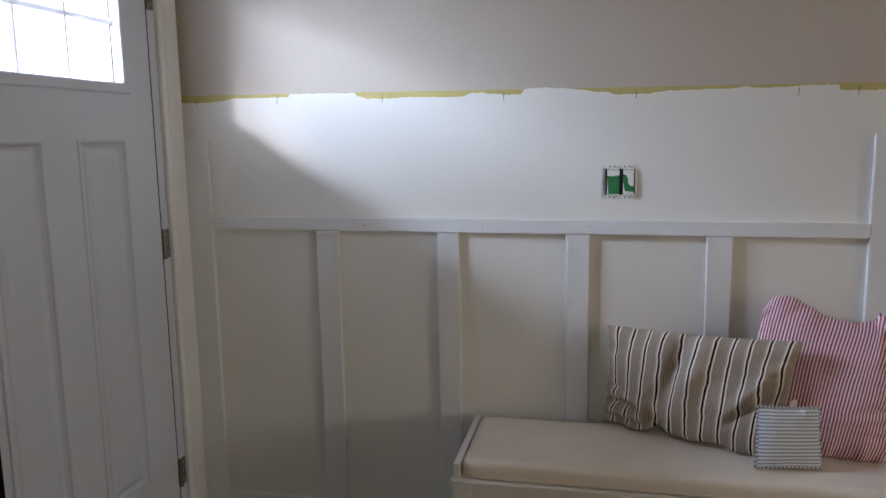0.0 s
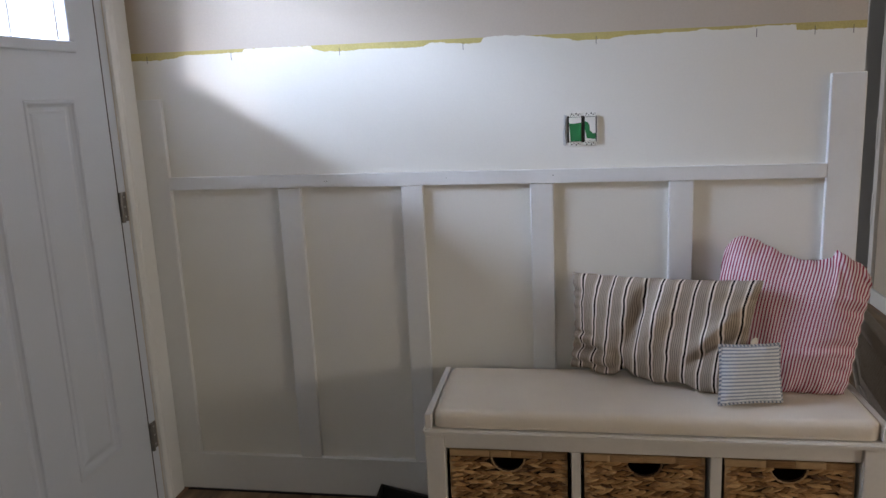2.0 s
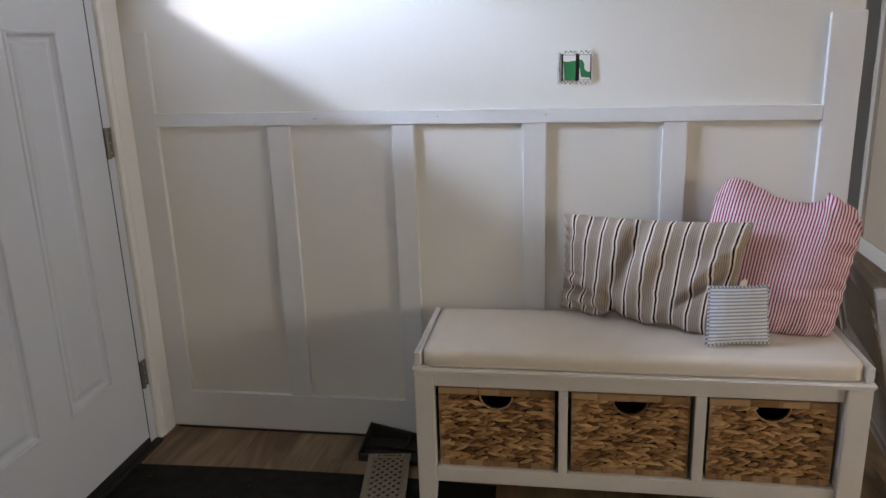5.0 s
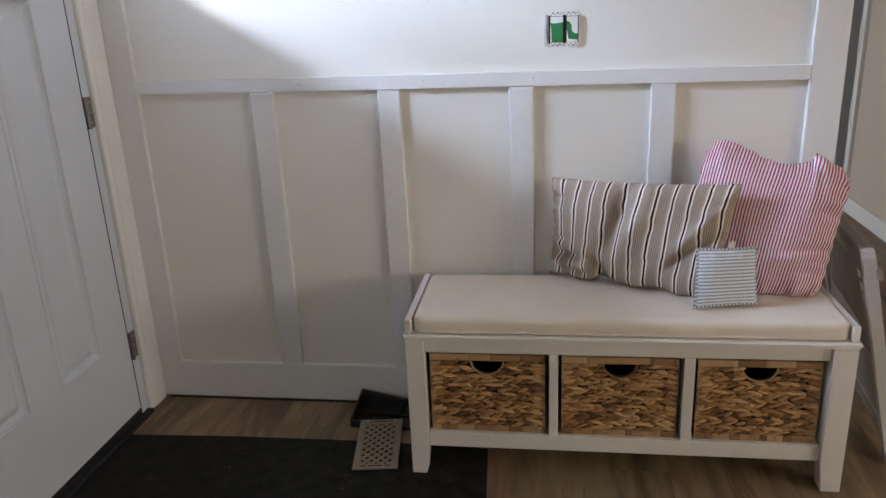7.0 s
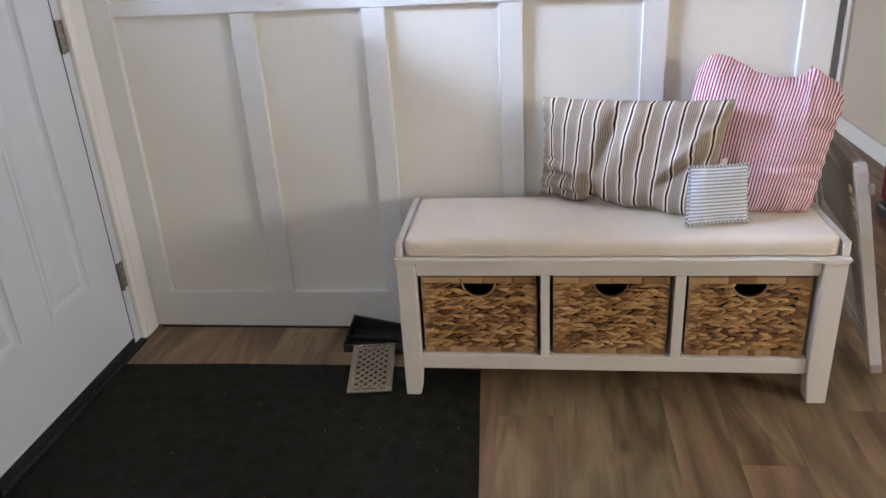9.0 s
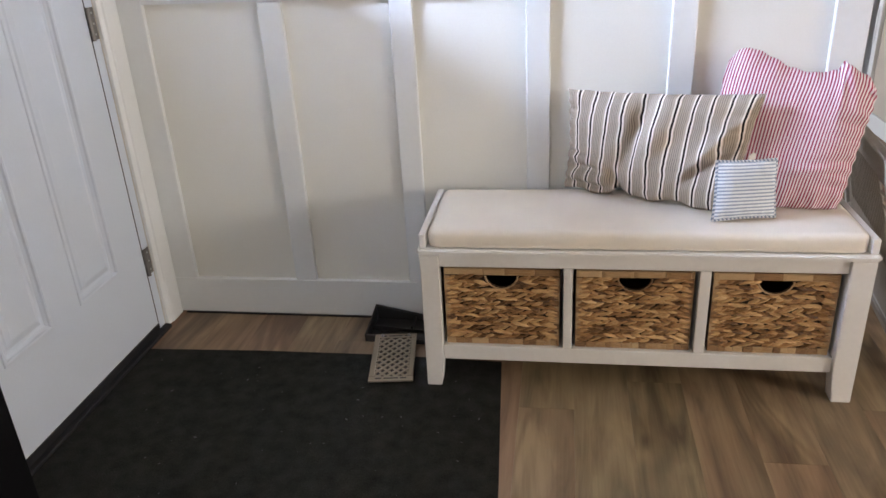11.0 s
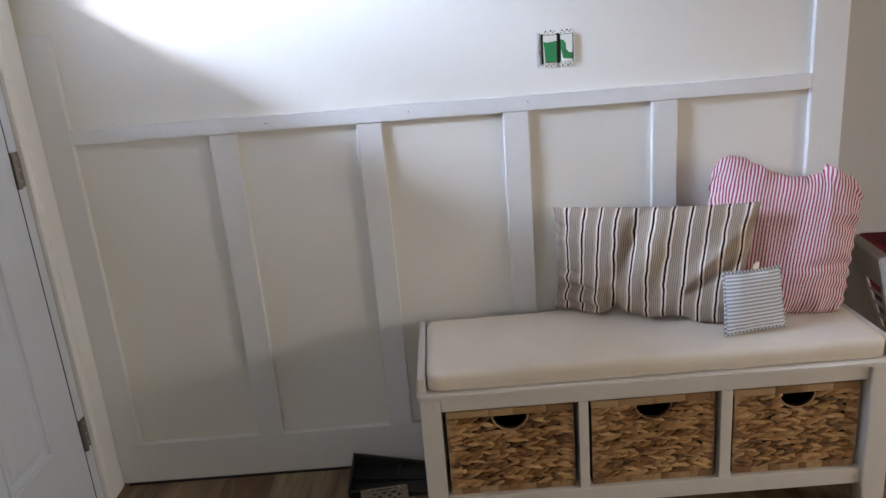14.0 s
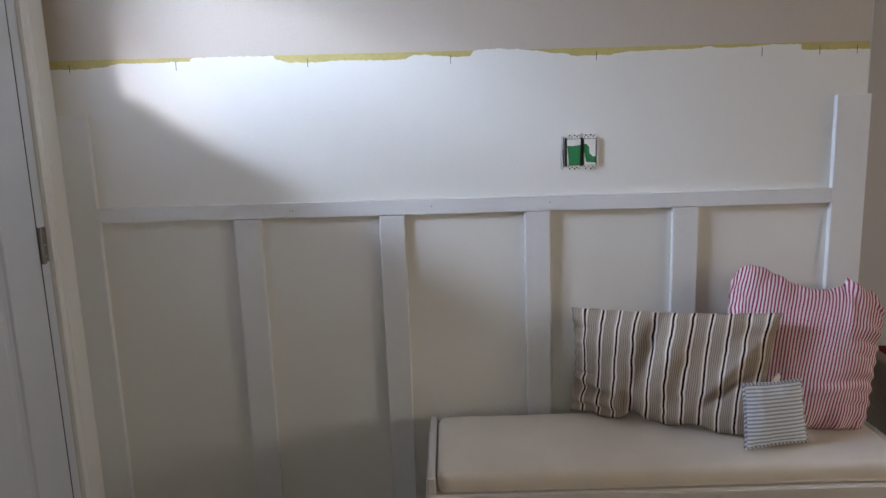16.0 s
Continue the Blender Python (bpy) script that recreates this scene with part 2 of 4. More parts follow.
RED = mat("dark_red_fabric", (0.11, 0.008, 0.012), 0.85, 0.15, 12, 0.5, 300, spec=0.2)
GREEN = mat("green_plastic", (0.015, 0.20, 0.065), 0.4, 0.05, 20, 0.1, 90)
LIME = mat("lime_plastic", (0.19, 0.20, 0.015), 0.35, 0.08, 20, 0.1, 90)
LINT = mat("grey_lint", (0.06, 0.06, 0.057), 0.9)
STEEL = mat("dull_steel", (0.5, 0.5, 0.49), 0.4, 0.08, 30, 0.1, 150, 0.8)
CREAMMETAL = mat("cream_enamel", (0.50, 0.46, 0.39), 0.4, 0.05, 12, 0.1, 100)
REGISTER = mat("satin_nickel", (0.29, 0.245, 0.18), 0.4, 0.06, 12, 0.1, 100, 0.35)
BLACKPLASTIC = mat("black_plastic", (0.018, 0.018, 0.018), 0.4, 0.1, 14, 0.1, 120)
GROUND = mat("concrete", (0.35, 0.34, 0.32), 0.9, 0.1, 2, 0.5, 60)
OAK = plank_wood("greige_oak_plank", (0.105, 0.067, 0.040), (0.36, 0.26, 0.163))
_bk, _cr, _tn, _br = (0.015, 0.011, 0.011), (0.85, 0.78, 0.70), (0.46, 0.39, 0.315), (0.20, 0.16, 0.125)
STRIPED = cloth("brown_striped_ticking", [(0, _bk), (0.118, _cr), (0.215, _tn), (0.27, _br), (0.305, _tn), (0.38, _br), (0.415, _tn), (0.49, _br), (0.525, _tn), (0.60, _br), (0.635, _tn), (0.71, _br), (0.745, _tn), (0.90, _cr)], 11.4, 0, wobble=0.035)
REDTICK = cloth("red_ticking", [(0, (0.36, 0.062, 0.11)), (0.47, (0.85, 0.75, 0.78))], 46, 0, wobble=0.015)
BLUETICK = cloth("blue_ticking", [(0, (0.35, 0.415, 0.50)), (0.45, (0.79, 0.82, 0.85))], 16.5, 1, wobble=0.01)
BLUECORD = cloth("blue_cord", [(0, (0.24, 0.29, 0.36)), (0.5, (0.66, 0.67, 0.69))], 60, 0)

GLASS = bpy.data.materials.new("window_glass")
GLASS.use_nodes = True
_g = GLASS.node_tree.nodes["Principled BSDF"]
_g.inputs["Transmission Weight"].default_value, _g.inputs["Roughness"].default_value, _g.inputs["IOR"].default_value = 1.0, 0.02, 1.1


# ---- mesh helpers ----
def box(bm, x0, x1, y0, y1, z0, z1, bevel=0.0, seg=2):
    m = Matrix.LocRotScale(((x0 + x1) / 2, (y0 + y1) / 2, (z0 + z1) / 2), None, (abs(x1 - x0), abs(y1 - y0), abs(z1 - z0)))
    r = bmesh.ops.create_cube(bm, size=1, matrix=m)
    if bevel:
        es = {e for v in r["verts"] for e in v.link_edges}
        bmesh.ops.bevel(bm, geom=list(es), offset=bevel, segments=seg, affect="EDGES", profile=0.5)
    return bm


def boxes(*rows, bevel=0.0):
    bm = bmesh.new()
    for r in rows:
        box(bm, *r, bevel=bevel)
    return bm


def rod(bm, a, b, r, n=12, r2=None):
    a, b = Vector(a), Vector(b)
    m = Matrix.Translation((a + b) / 2) @ (b - a).to_track_quat("Z", "Y").to_matrix().to_4x4()
    bmesh.ops.create_cone(bm, cap_ends=True, segments=n, radius1=r, radius2=r if r2 is None else r2, depth=(b - a).length, matrix=m)
    return bm


def mesh_of(name, bm, material, smooth=False):
    me = bpy.data.meshes.new(name)
    bm.to_mesh(me)
    bm.free()
    me.materials.append(material)
    if smooth:
        me.polygons.foreach_set("use_smooth", [True] * len(me.polygons))
    return me


def part(name, bm, material, parent, label="", smooth=False):
    ob = new(name, mesh_of(name, bm, material, smooth))
    ob.parent = parent
    return tagged(ob, label)


def thing(name, label, category, m=None, group="", kind=""):
    ob = new(name)
    ob.empty_display_size = 0.1
    if m is not None:
        ob.matrix_world = m
    return tagged(ob, label, category, group, kind)


def solid(name, bm, material, label, category, kind="", m=None, smooth=False, group=""):
    ob = new(name, mesh_of(name, bm, material, smooth))
    if m is not None:
        ob.matrix_world = m
    return tagged(ob, label, category, group, kind)


def prism(bm, outline, axis, a, b):
    """An outline of (p, q) pairs pushed from a to b along an axis (0: x, 1: y, 2: z)."""
    def at(p, q, d):
        return {0: (d, p, q), 1: (p, d, q), 2: (p, q, d)}[axis]
    lo = [bm.verts.new(at(p, q, a)) for p, q in outline]
    hi = [bm.verts.new(at(p, q, b)) for p, q in outline]
    bm.faces.new(lo)
    bm.faces.new(hi[::-1])
    n = len(lo)
    for i in range(n):
        bm.faces.new((lo[i], hi[i], hi[(i + 1) % n], lo[(i + 1) % n]))
    bmesh.ops.recalc_face_normals(bm, faces=bm.faces)
    return bm


# ---- structure ----
solid("ground", boxes((-60, -0.16, -60, 60, -0.4, -0.16)), GROUND, "pale concrete ground outside the entrance door", "ground", "structure")
# unseen blocker added so the sun misses the south window
solid("sun_blocker", boxes((-0.6, 8, -7.2, -7.0, -0.16, 4.2)), TAUPE, "unseen wall added outside to keep the sun out of the south window", "wall", "structure")
solid("porch_roof", boxes((-1.32, -0.16, -3.2, 2.4, 2.44, 2.60)), CEIL, "white soffit of the porch roof", "porch roof", "structure")
solid("subfloor", boxes((-0.15, 7.85, -4.2, 3.4, -0.12, -0.006)), GROUND, "subfloor under the planks", "floor", "structure")
solid("ceiling", boxes((-0.15, 7.85, -4.35, 3.4, 2.44, 2.56)), CEIL, "flat white ceiling", "ceiling", "structure")
wall_north = solid("wall_north", boxes((0, 2.128, 0.0195, 0.13, 0, 2.44)), TAUPE, "taupe wall, its lower part freshly painted white", "wall", "structure")
# the opening from y 2.1 to 3.1 is added for the hallway fill lamp
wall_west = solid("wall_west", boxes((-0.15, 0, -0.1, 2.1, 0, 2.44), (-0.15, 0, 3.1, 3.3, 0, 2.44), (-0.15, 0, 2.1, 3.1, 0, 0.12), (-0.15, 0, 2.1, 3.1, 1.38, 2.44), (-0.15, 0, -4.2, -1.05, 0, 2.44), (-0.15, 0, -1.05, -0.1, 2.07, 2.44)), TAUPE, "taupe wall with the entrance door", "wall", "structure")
# unseen wall; its window opening is added for the south fill lamp
solid("wall_south", boxes((-0.15, 0.15, -4.35, -4.2, 0, 2.44), (1.65, 7.85, -4.35, -4.2, 0, 2.44), (0.15, 1.65, -4.35, -4.2, 0, 0.75), (0.15, 1.65, -4.35, -4.2, 1.95, 2.44)), TAUPE, "taupe wall with a window out of view", "wall", "structure")
solid("wall_far", boxes((-0.15, 7.85, 3.3, 3.4, 0, 2.44)), GREYWALL, "grey wall at the end of the hallway", "wall", "structure")
wall_side = solid("wall_side", boxes((3.06, 3.18, 0.4, 2.3695, 0, 2.44), (3.18, 7.7, 0.4, 0.52, 0, 2.44)), TAUPE, "taupe hallway wall with white baseboard", "wall", "structure")
wall_east = solid("wall_east", boxes((7.7, 7.85, -4.2, -3.9, 0, 2.44), (7.7, 7.85, -2.3, 3.3, 0, 2.44), (7.7, 7.85, -3.9, -2.3, 0, 1.0), (7.7, 7.85, -3.9, -2.3, 2.25, 2.44)), TAUPE, "taupe wall with a window out of view", "wall", "structure")

# white paint with a hand-cut upper edge, over the lower rim of the tape
def tape_top(x):
    return 1.4705 - 0.0105 * x


PAINT_EDGE = [(0.0, -22), (0.1, -24), (0.16, -17), (0.18, -12), (0.30, -11), (0.371, -10), (0.375, -2), (0.48, 0), (0.588, -1), (0.594, -11),
              (0.612, -14), (0.63, -19), (0.72, -20), (0.74, -17), (0.90, -19), (0.93, -17), (0.955, -7), (1.03, -12), (1.05, -15), (1.10, -14),
              (1.108, 1), (1.17, 3), (1.23, 0), (1.27, -4), (1.31, -12), (1.35, -13), (1.36, -19), (1.45, -20), (1.50, -13), (1.60, -10),
              (1.68, -9), (1.72, -4), (1.74, -9), (1.80, -8), (1.88, -4), (1.95, -4), (1.953, -19), (2.04, -20), (2.128, -20)]
outline, _rng = [(0.0, 0.0)], random.Random(4)
for (xa, da), (xb, db) in zip(PAINT_EDGE, PAINT_EDGE[1:]):
    n = max(1, int((xb - xa) / 0.005))
    for i in range(n):
        x = xa + (xb - xa) * i / n
        outline.append((x, tape_top(x) + (da + (db - da) * i / n + _rng.uniform(-1.1, 1.1) + 1.6 * noise.noise((x * 38, 3.1, 0.0))) / 1000))
outline += [(2.128, tape_top(2.128) - 0.02), (2.128, 0.0)]
part("paint_coat", prism(bmesh.new(), outline, 1, 0.018, 0.0192), WHITE, wall_north, "white paint coat with a ragged upper edge")
bm = bmesh.new()
prism(bm, [(0.0, tape_top(0) - 0.025), (2.128, tape_top(2.128) - 0.025), (2.128, tape_top(2.128)), (0.0, tape_top(0))], 1, 0.01915, 0.01945)
solid("masking_tape", bm, TAPE, "strip of yellow masking tape stuck across the wall", "tape")
for x in (0.055, 0.334, 0.677, 1.048, 1.425, 1.851, 1.999, 2.095):
    z = tape_top(x) - 0.022
    part("pencil_mark", boxes((x - 0.0008, x + 0.0008, 0.0176, 0.0182, z - 0.010, z + 0.012)), PENCIL, wall_north)

# boards and battens on the wall
RAIL = lambda x: -0.0045 * x
wainscot = thing("wainscot", "white painted board and batten panelling on the wall", "panelling", kind="structure")
for x0, x1, z0, z1 in ((0.001, 0.092, 0.136, 1.328), (2.043, 2.132, 0.136, 1.315)):
    part("end_board", boxes((x0, x1, 0.0, 0.0178, z0, z1), bevel=0.003), TRIM, wainscot)
for x0, x1 in ((0.452, 0.525), (0.844, 0.912), (1.233, 1.301), (1.627, 1.695)):
    part("batten", boxes((x0, x1, 0.0, 0.0178, 0.1365, 1.0425 + RAIL(x1)), bevel=0.003), TRIM, wainscot)
bm = bmesh.new()
prism(bm, [(0.0925, 1.0435), (2.0425, 1.0345), (2.0425, 1.0735), (0.0925, 1.0825)], 1, -0.001, 0.0178)
part("rail", bm, TRIM, wainscot)
part("base_board", boxes((0.001, 2.132, 0.0, 0.0178, 0.006, 0.1362), bevel=0.0015), TRIM, wainscot)
# dark strip laid in to paint the shade under the base board
part("gap_shade", boxes((0.03, 2.128, -0.0045, 0.0175, 0.0006, 0.0055)), RUBBERSHADE, wainscot, "dark strip for the shade in the gap under the base board")
bm = bmesh.new()
for x in (0.607, 0.614, 0.985, 1.30):
    rod(bm, (x, -0.0016, 1.06), (x, 0.001, 1.06), 0.0014, 8)
part("nail_holes", bm, PENCIL, wainscot)
part("end_cap", boxes((2.1285, 2.131, 0.0185, 0.13, 0, 2.44)), GREYWALL, wall_north, "grey end face of the wall")

# entrance door in the west wall
LY0, LY1, LZ0, LZ1 = -0.848, -0.288, 1.492, 1.83
door_1 = thing("door_1", "closed white panelled entrance door with a small glazed light", "door", kind="structure")
D0, D1 = -1.03, -0.1440
bm = boxes((-0.045, 0, D0, -0.81, 0.035, 2.035), (-0.045, 0, -0.285, D1, 0.035, 2.035), (-0.045, 0, -0.612, -0.49, 0.29, 1.337),
           (-0.045, 0, -0.81, -0.285, 0.035, 0.29), (-0.045, 0, -0.81, -0.285, 1.337, LZ0 - 0.01), (-0.045, 0, -0.81, -0.285, LZ1 + 0.01, 2.035),
           (-0.045, 0, -0.81 - 0.001, -0.81, 0.29, 1.337))
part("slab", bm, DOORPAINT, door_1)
for y0, y1 in ((-0.49, -0.285), (-0.81, -0.612)):
    bm = bmesh.new()
    rings = []
    for inset, x in ((0.0, 0.0), (0.002, 0.004), (0.007, 0.005), (0.011, 0.003), (0.013, -0.003), (0.019, -0.010), (0.027, -0.0115), (0.032, -0.010), (0.036, -0.006), (0.050, -0.001)):
        a, b, c, d = y0 + inset, y1 - inset, 0.29 + inset, 1.337 - inset
        rings.append([bm.verts.new((x, p, q)) for p, q in ((a, c), (b, c), (b, d), (a, d))])
    for r, s in zip(rings, rings[1:]):
        for i in range(4):
            bm.faces.new((r[i], r[(i + 1) % 4], s[(i + 1) % 4], s[i]))
    bm.faces.new(rings[-1])
    back = [bm.verts.new((-0.04, p, q)) for p, q in ((y0, 0.29), (y1, 0.29), (y1, 1.337), (y0, 1.337))]
    bm.faces.new(back[::-1])
    for i in range(4):
        bm.faces.new((rings[0][(i + 1) % 4], rings[0][i], back[i], back[(i + 1) % 4]))
    bmesh.ops.recalc_face_normals(bm, faces=bm.faces)
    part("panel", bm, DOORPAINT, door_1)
bm = bmesh.new()
w = 0.03
for a in ((-0.046, 0.012, LY0 - w, LY1 + w, LZ0 - w, LZ0), (-0.046, 0.012, LY0 - w, LY1 + w, LZ1, LZ1 + w), (-0.046, 0.012, LY0 - w, LY0, LZ0, LZ1), (-0.046, 0.012, LY1, LY1 + w, LZ0, LZ1)):
    box(bm, *a, bevel=0.005)
lite = part("window_frame", bm, DOORPAINT, door_1)
part("pane", boxes((-0.026, -0.022, LY0 - 0.002, LY1 + 0.002, LZ0 - 0.002, LZ1 + 0.002)), GLASS, lite).visible_shadow = False
for a in ((LY0, LY0 + 0.004, LZ0, LZ1), (LY1 - 0.004, LY1, LZ0, LZ1), (LY0 + 0.004, LY1 - 0.004, LZ0, LZ0 + 0.004), (LY0 + 0.004, LY1 - 0.004, LZ1 - 0.004, LZ1)):
    part("glazing_bead", boxes((-0.0215, -0.0195, *a)), GATEPANEL, lite, "grey glazing bead")
for y in (-0.655, -0.478):
    part("muntin", boxes((-0.019, -0.012, y - 0.005, y + 0.005, LZ0, LZ1)), GRILLE, lite)
part("muntin", boxes((-0.0185, -0.0125, LY0, LY1, 1.650, 1.663)), GRILLE, lite)
# black filler, nearly flush, paints the dark line of the door gap
part("door_gap_shade", boxes((-0.10, -0.0012, -0.1438, -0.1367, 0.037, 2.033)), RUBBERSHADE, door_1, "black strip for the shade in the door gap")
part("door_sweep", boxes((-0.04, 0.004, D0, D1, 0.012, 0.036)), RUBBERSHADE, door_1, "black rubber door sweep")
part("threshold", boxes((-0.14, 0.0215, D0 - 0.01, -0.10, -0.004, 0.012), bevel=0.003), RUBBERSHADE, door_1, "dark threshold under the door")
for z in (0.257, 1.010, 1.763):
    bm = boxes((-0.0008, 0.0025, -0.1345, -0.1050, z - 0.045, z + 0.045), bevel=0.0008)
    rod(bm, (0.005, -0.1365, z - 0.046), (0.005, -0.1365, z + 0.046), 0.0065)
    h = part("hinge", bm, HINGE, door_1, "brushed nickel butt hinge")
    for dz in (-0.03, 0, 0.03):
        part("screw", rod(bmesh.new(), (0.001, -0.1185, z + dz), (0.0035, -0.1185, z + dz), 0.003, 8), STEEL, h)

# door casing: jamb, stop and a stepped face board
casing = thing("door_casing", "white painted stepped casing round the entrance door", "trim", kind="structure")
# darker door paint on the jambs puts the shade of their recess into colour
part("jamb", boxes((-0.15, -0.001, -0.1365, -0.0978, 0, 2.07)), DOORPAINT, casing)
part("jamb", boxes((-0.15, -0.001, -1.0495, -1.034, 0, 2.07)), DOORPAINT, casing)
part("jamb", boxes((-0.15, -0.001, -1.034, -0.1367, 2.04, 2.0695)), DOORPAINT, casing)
bm = bmesh.new()
prism(bm, [(0.0005, -0.098), (0.010, -0.098), (0.0125, -0.094), (0.0125, -0.078), (0.0165, -0.072), (0.0165, -0.006), (0.014, -0.002), (0.0005, -0.002)], 2, 0.004, 2.14)
part("side_board", bm, TRIM, casing)
part("side_board", boxes((0.0005, 0.0165, -1.12, -1.036, 0.004, 2.14), bevel=0.002), TRIM, casing)
part("head_board", boxes((0.0005, 0.016, -1.036, -0.112, 2.045, 2.14), bevel=0.002), TRIM, casing)

# hallway trim
baseboard = thing("baseboard", "white baseboards along the hallway and room walls", "trim", kind="structure")
part("board", boxes((3.045, 3.0595, 0.39, 2.369, 0.0, 0.092), bevel=0.003), TRIM, baseboard)
part("board", boxes((0.0005, 0.014, -4.2, -1.121, 0.0, 0.092), bevel=0.003), TRIM, baseboard)
part("board", boxes((0.014, 7.69, -4.1995, -4.185, 0.0, 0.092), bevel=0.003), TRIM, baseboard)
door_2 = thing("door_2", "white casing of a hallway doorway with latch plates", "door frame", kind="structure")
part("jamb", boxes((3.04, 3.185, 2.37, 2.425, 0, 2.2), bevel=0.002), TRIM, door_2)
part("stop", boxes((3.045, 3.18, 2.4255, 2.44, 0, 2.2)), GREYWALL, door_2)
for z in (0.55, 0.98, 1.42):
    part("latch_plate", boxes((3.036, 3.0398, 2.402, 2.423, z - 0.09, z + 0.09), bevel=0.001), TRIM, door_2)

# window in the east wall
window_1 = thing("window_1", "white framed window in the room's side wall", "window", kind="structure")
for a in ((7.69, 7.75, -3.9, -3.84, 1.0, 2.25), (7.69, 7.75, -2.36, -2.3, 1.0, 2.25), (7.69, 7.75, -3.84, -2.36, 1.0, 1.06), (7.69, 7.75, -3.84, -2.36, 2.19, 2.25)):
    part("window_frame", boxes(a), TRIM, window_1)
# added window frame, out of view, round the hallway fill lamp
hall_fill_window = thing("hall_fill_window", "unseen white window frame added round the hallway fill lamp", "window", kind="structure")
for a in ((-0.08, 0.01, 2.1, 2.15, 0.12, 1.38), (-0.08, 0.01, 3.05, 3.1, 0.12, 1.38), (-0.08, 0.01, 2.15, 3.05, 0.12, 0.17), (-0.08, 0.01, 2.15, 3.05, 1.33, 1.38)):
    part("window_frame", boxes(a), TRIM, hall_fill_window)
# added window frame behind the camera, round the south fill lamp
south_fill_window = thing("south_fill_window", "unseen white window frame added round the south fill lamp", "window", kind="structure")
for a in ((0.15, 0.2, -4.25, -4.19, 0.75, 1.95), (1.6, 1.65, -4.25, -4.19, 0.75, 1.95), (0.2, 1.6, -4.25, -4.19, 0.75, 0.8), (0.2, 1.6, -4.25, -4.19, 1.9, 1.95)):
    part("window_frame", boxes(a), TRIM, south_fill_window)


# ---- things ----
def bench():
    t = thing("storage_bench", "cream painted wooden storage bench with three open bays", "bench", pose(0, 0, 0))
    bv = 0.003
    bm = boxes((0.956, 2.116, -0.387, -0.018, 0.415, 0.434))
    bmesh.ops.bevel(bm, geom=[e for e in bm.edges if all(v.co.y < -0.3 for v in e.verts) or all(v.co.x < 1 for v in e.verts) or all(v.co.x > 2 for v in e.verts)], offset=0.006, segments=3, affect="EDGES")
    part("top_ledge", bm, BENCH, t)
    part("front_apron", boxes((1.0125, 2.0495, -0.372, -0.35, 0.3765, 0.4145), bevel=bv), BENCH, t)
    part("bottom_rail", boxes((1.0125, 2.0495, -0.372, -0.345, 0.085, 0.131), bevel=bv), BENCH, t)
    part("bottom_panel", boxes((1.0125, 2.0495, -0.344, -0.03, 0.105, 0.130)), BENCH, t)
    part("back_panel", boxes((1.0125, 2.0495, -0.0295, -0.02, 0.08, 0.4145)), BENCH, t)
    for x0, x1, s in ((0.962, 1.012, 1), (2.050, 2.108, -1)):
        for y0, y1 in ((-0.384, -0.335), (-0.065, -0.025)):
            bm = bmesh.new()
            inner = (x1, x0)[s < 0]
            outer = (x0, x1)[s < 0]
            prism(bm, [(outer, 0.0), (inner - s * 0.009, 0.0), (inner, 0.088), (inner, 0.4148), (outer, 0.4148)], 1, y0, y1)
            bmesh.ops.bevel(bm, geom=list(bm.edges), offset=0.0018, segments=2, affect="EDGES")
            part("leg", bm, BENCH, t)
        part("side_panel", boxes((x0 + 0.008, x1 - 0.015, -0.3345, -0.0655, 0.08, 0.4145)), BENCH, t)
        xr = x0 if s > 0 else x1 - 0.019
        part("end_rim", boxes((xr, xr + 0.019, -0.378, -0.02, 0.4342, 0.474), bevel=bv), BENCH, t)
    part("back_rim", boxes((0.982, 2.088, -0.032, -0.02, 0.4342, 0.466), bevel=bv), BENCH, t)
    for x0, x1 in ((1.3465, 1.3705), (1.6945, 1.7225)):
        part("divider", boxes((x0, x1, -0.371, -0.03, 0.1312, 0.3762), bevel=0.002), BENCH, t)


bench()


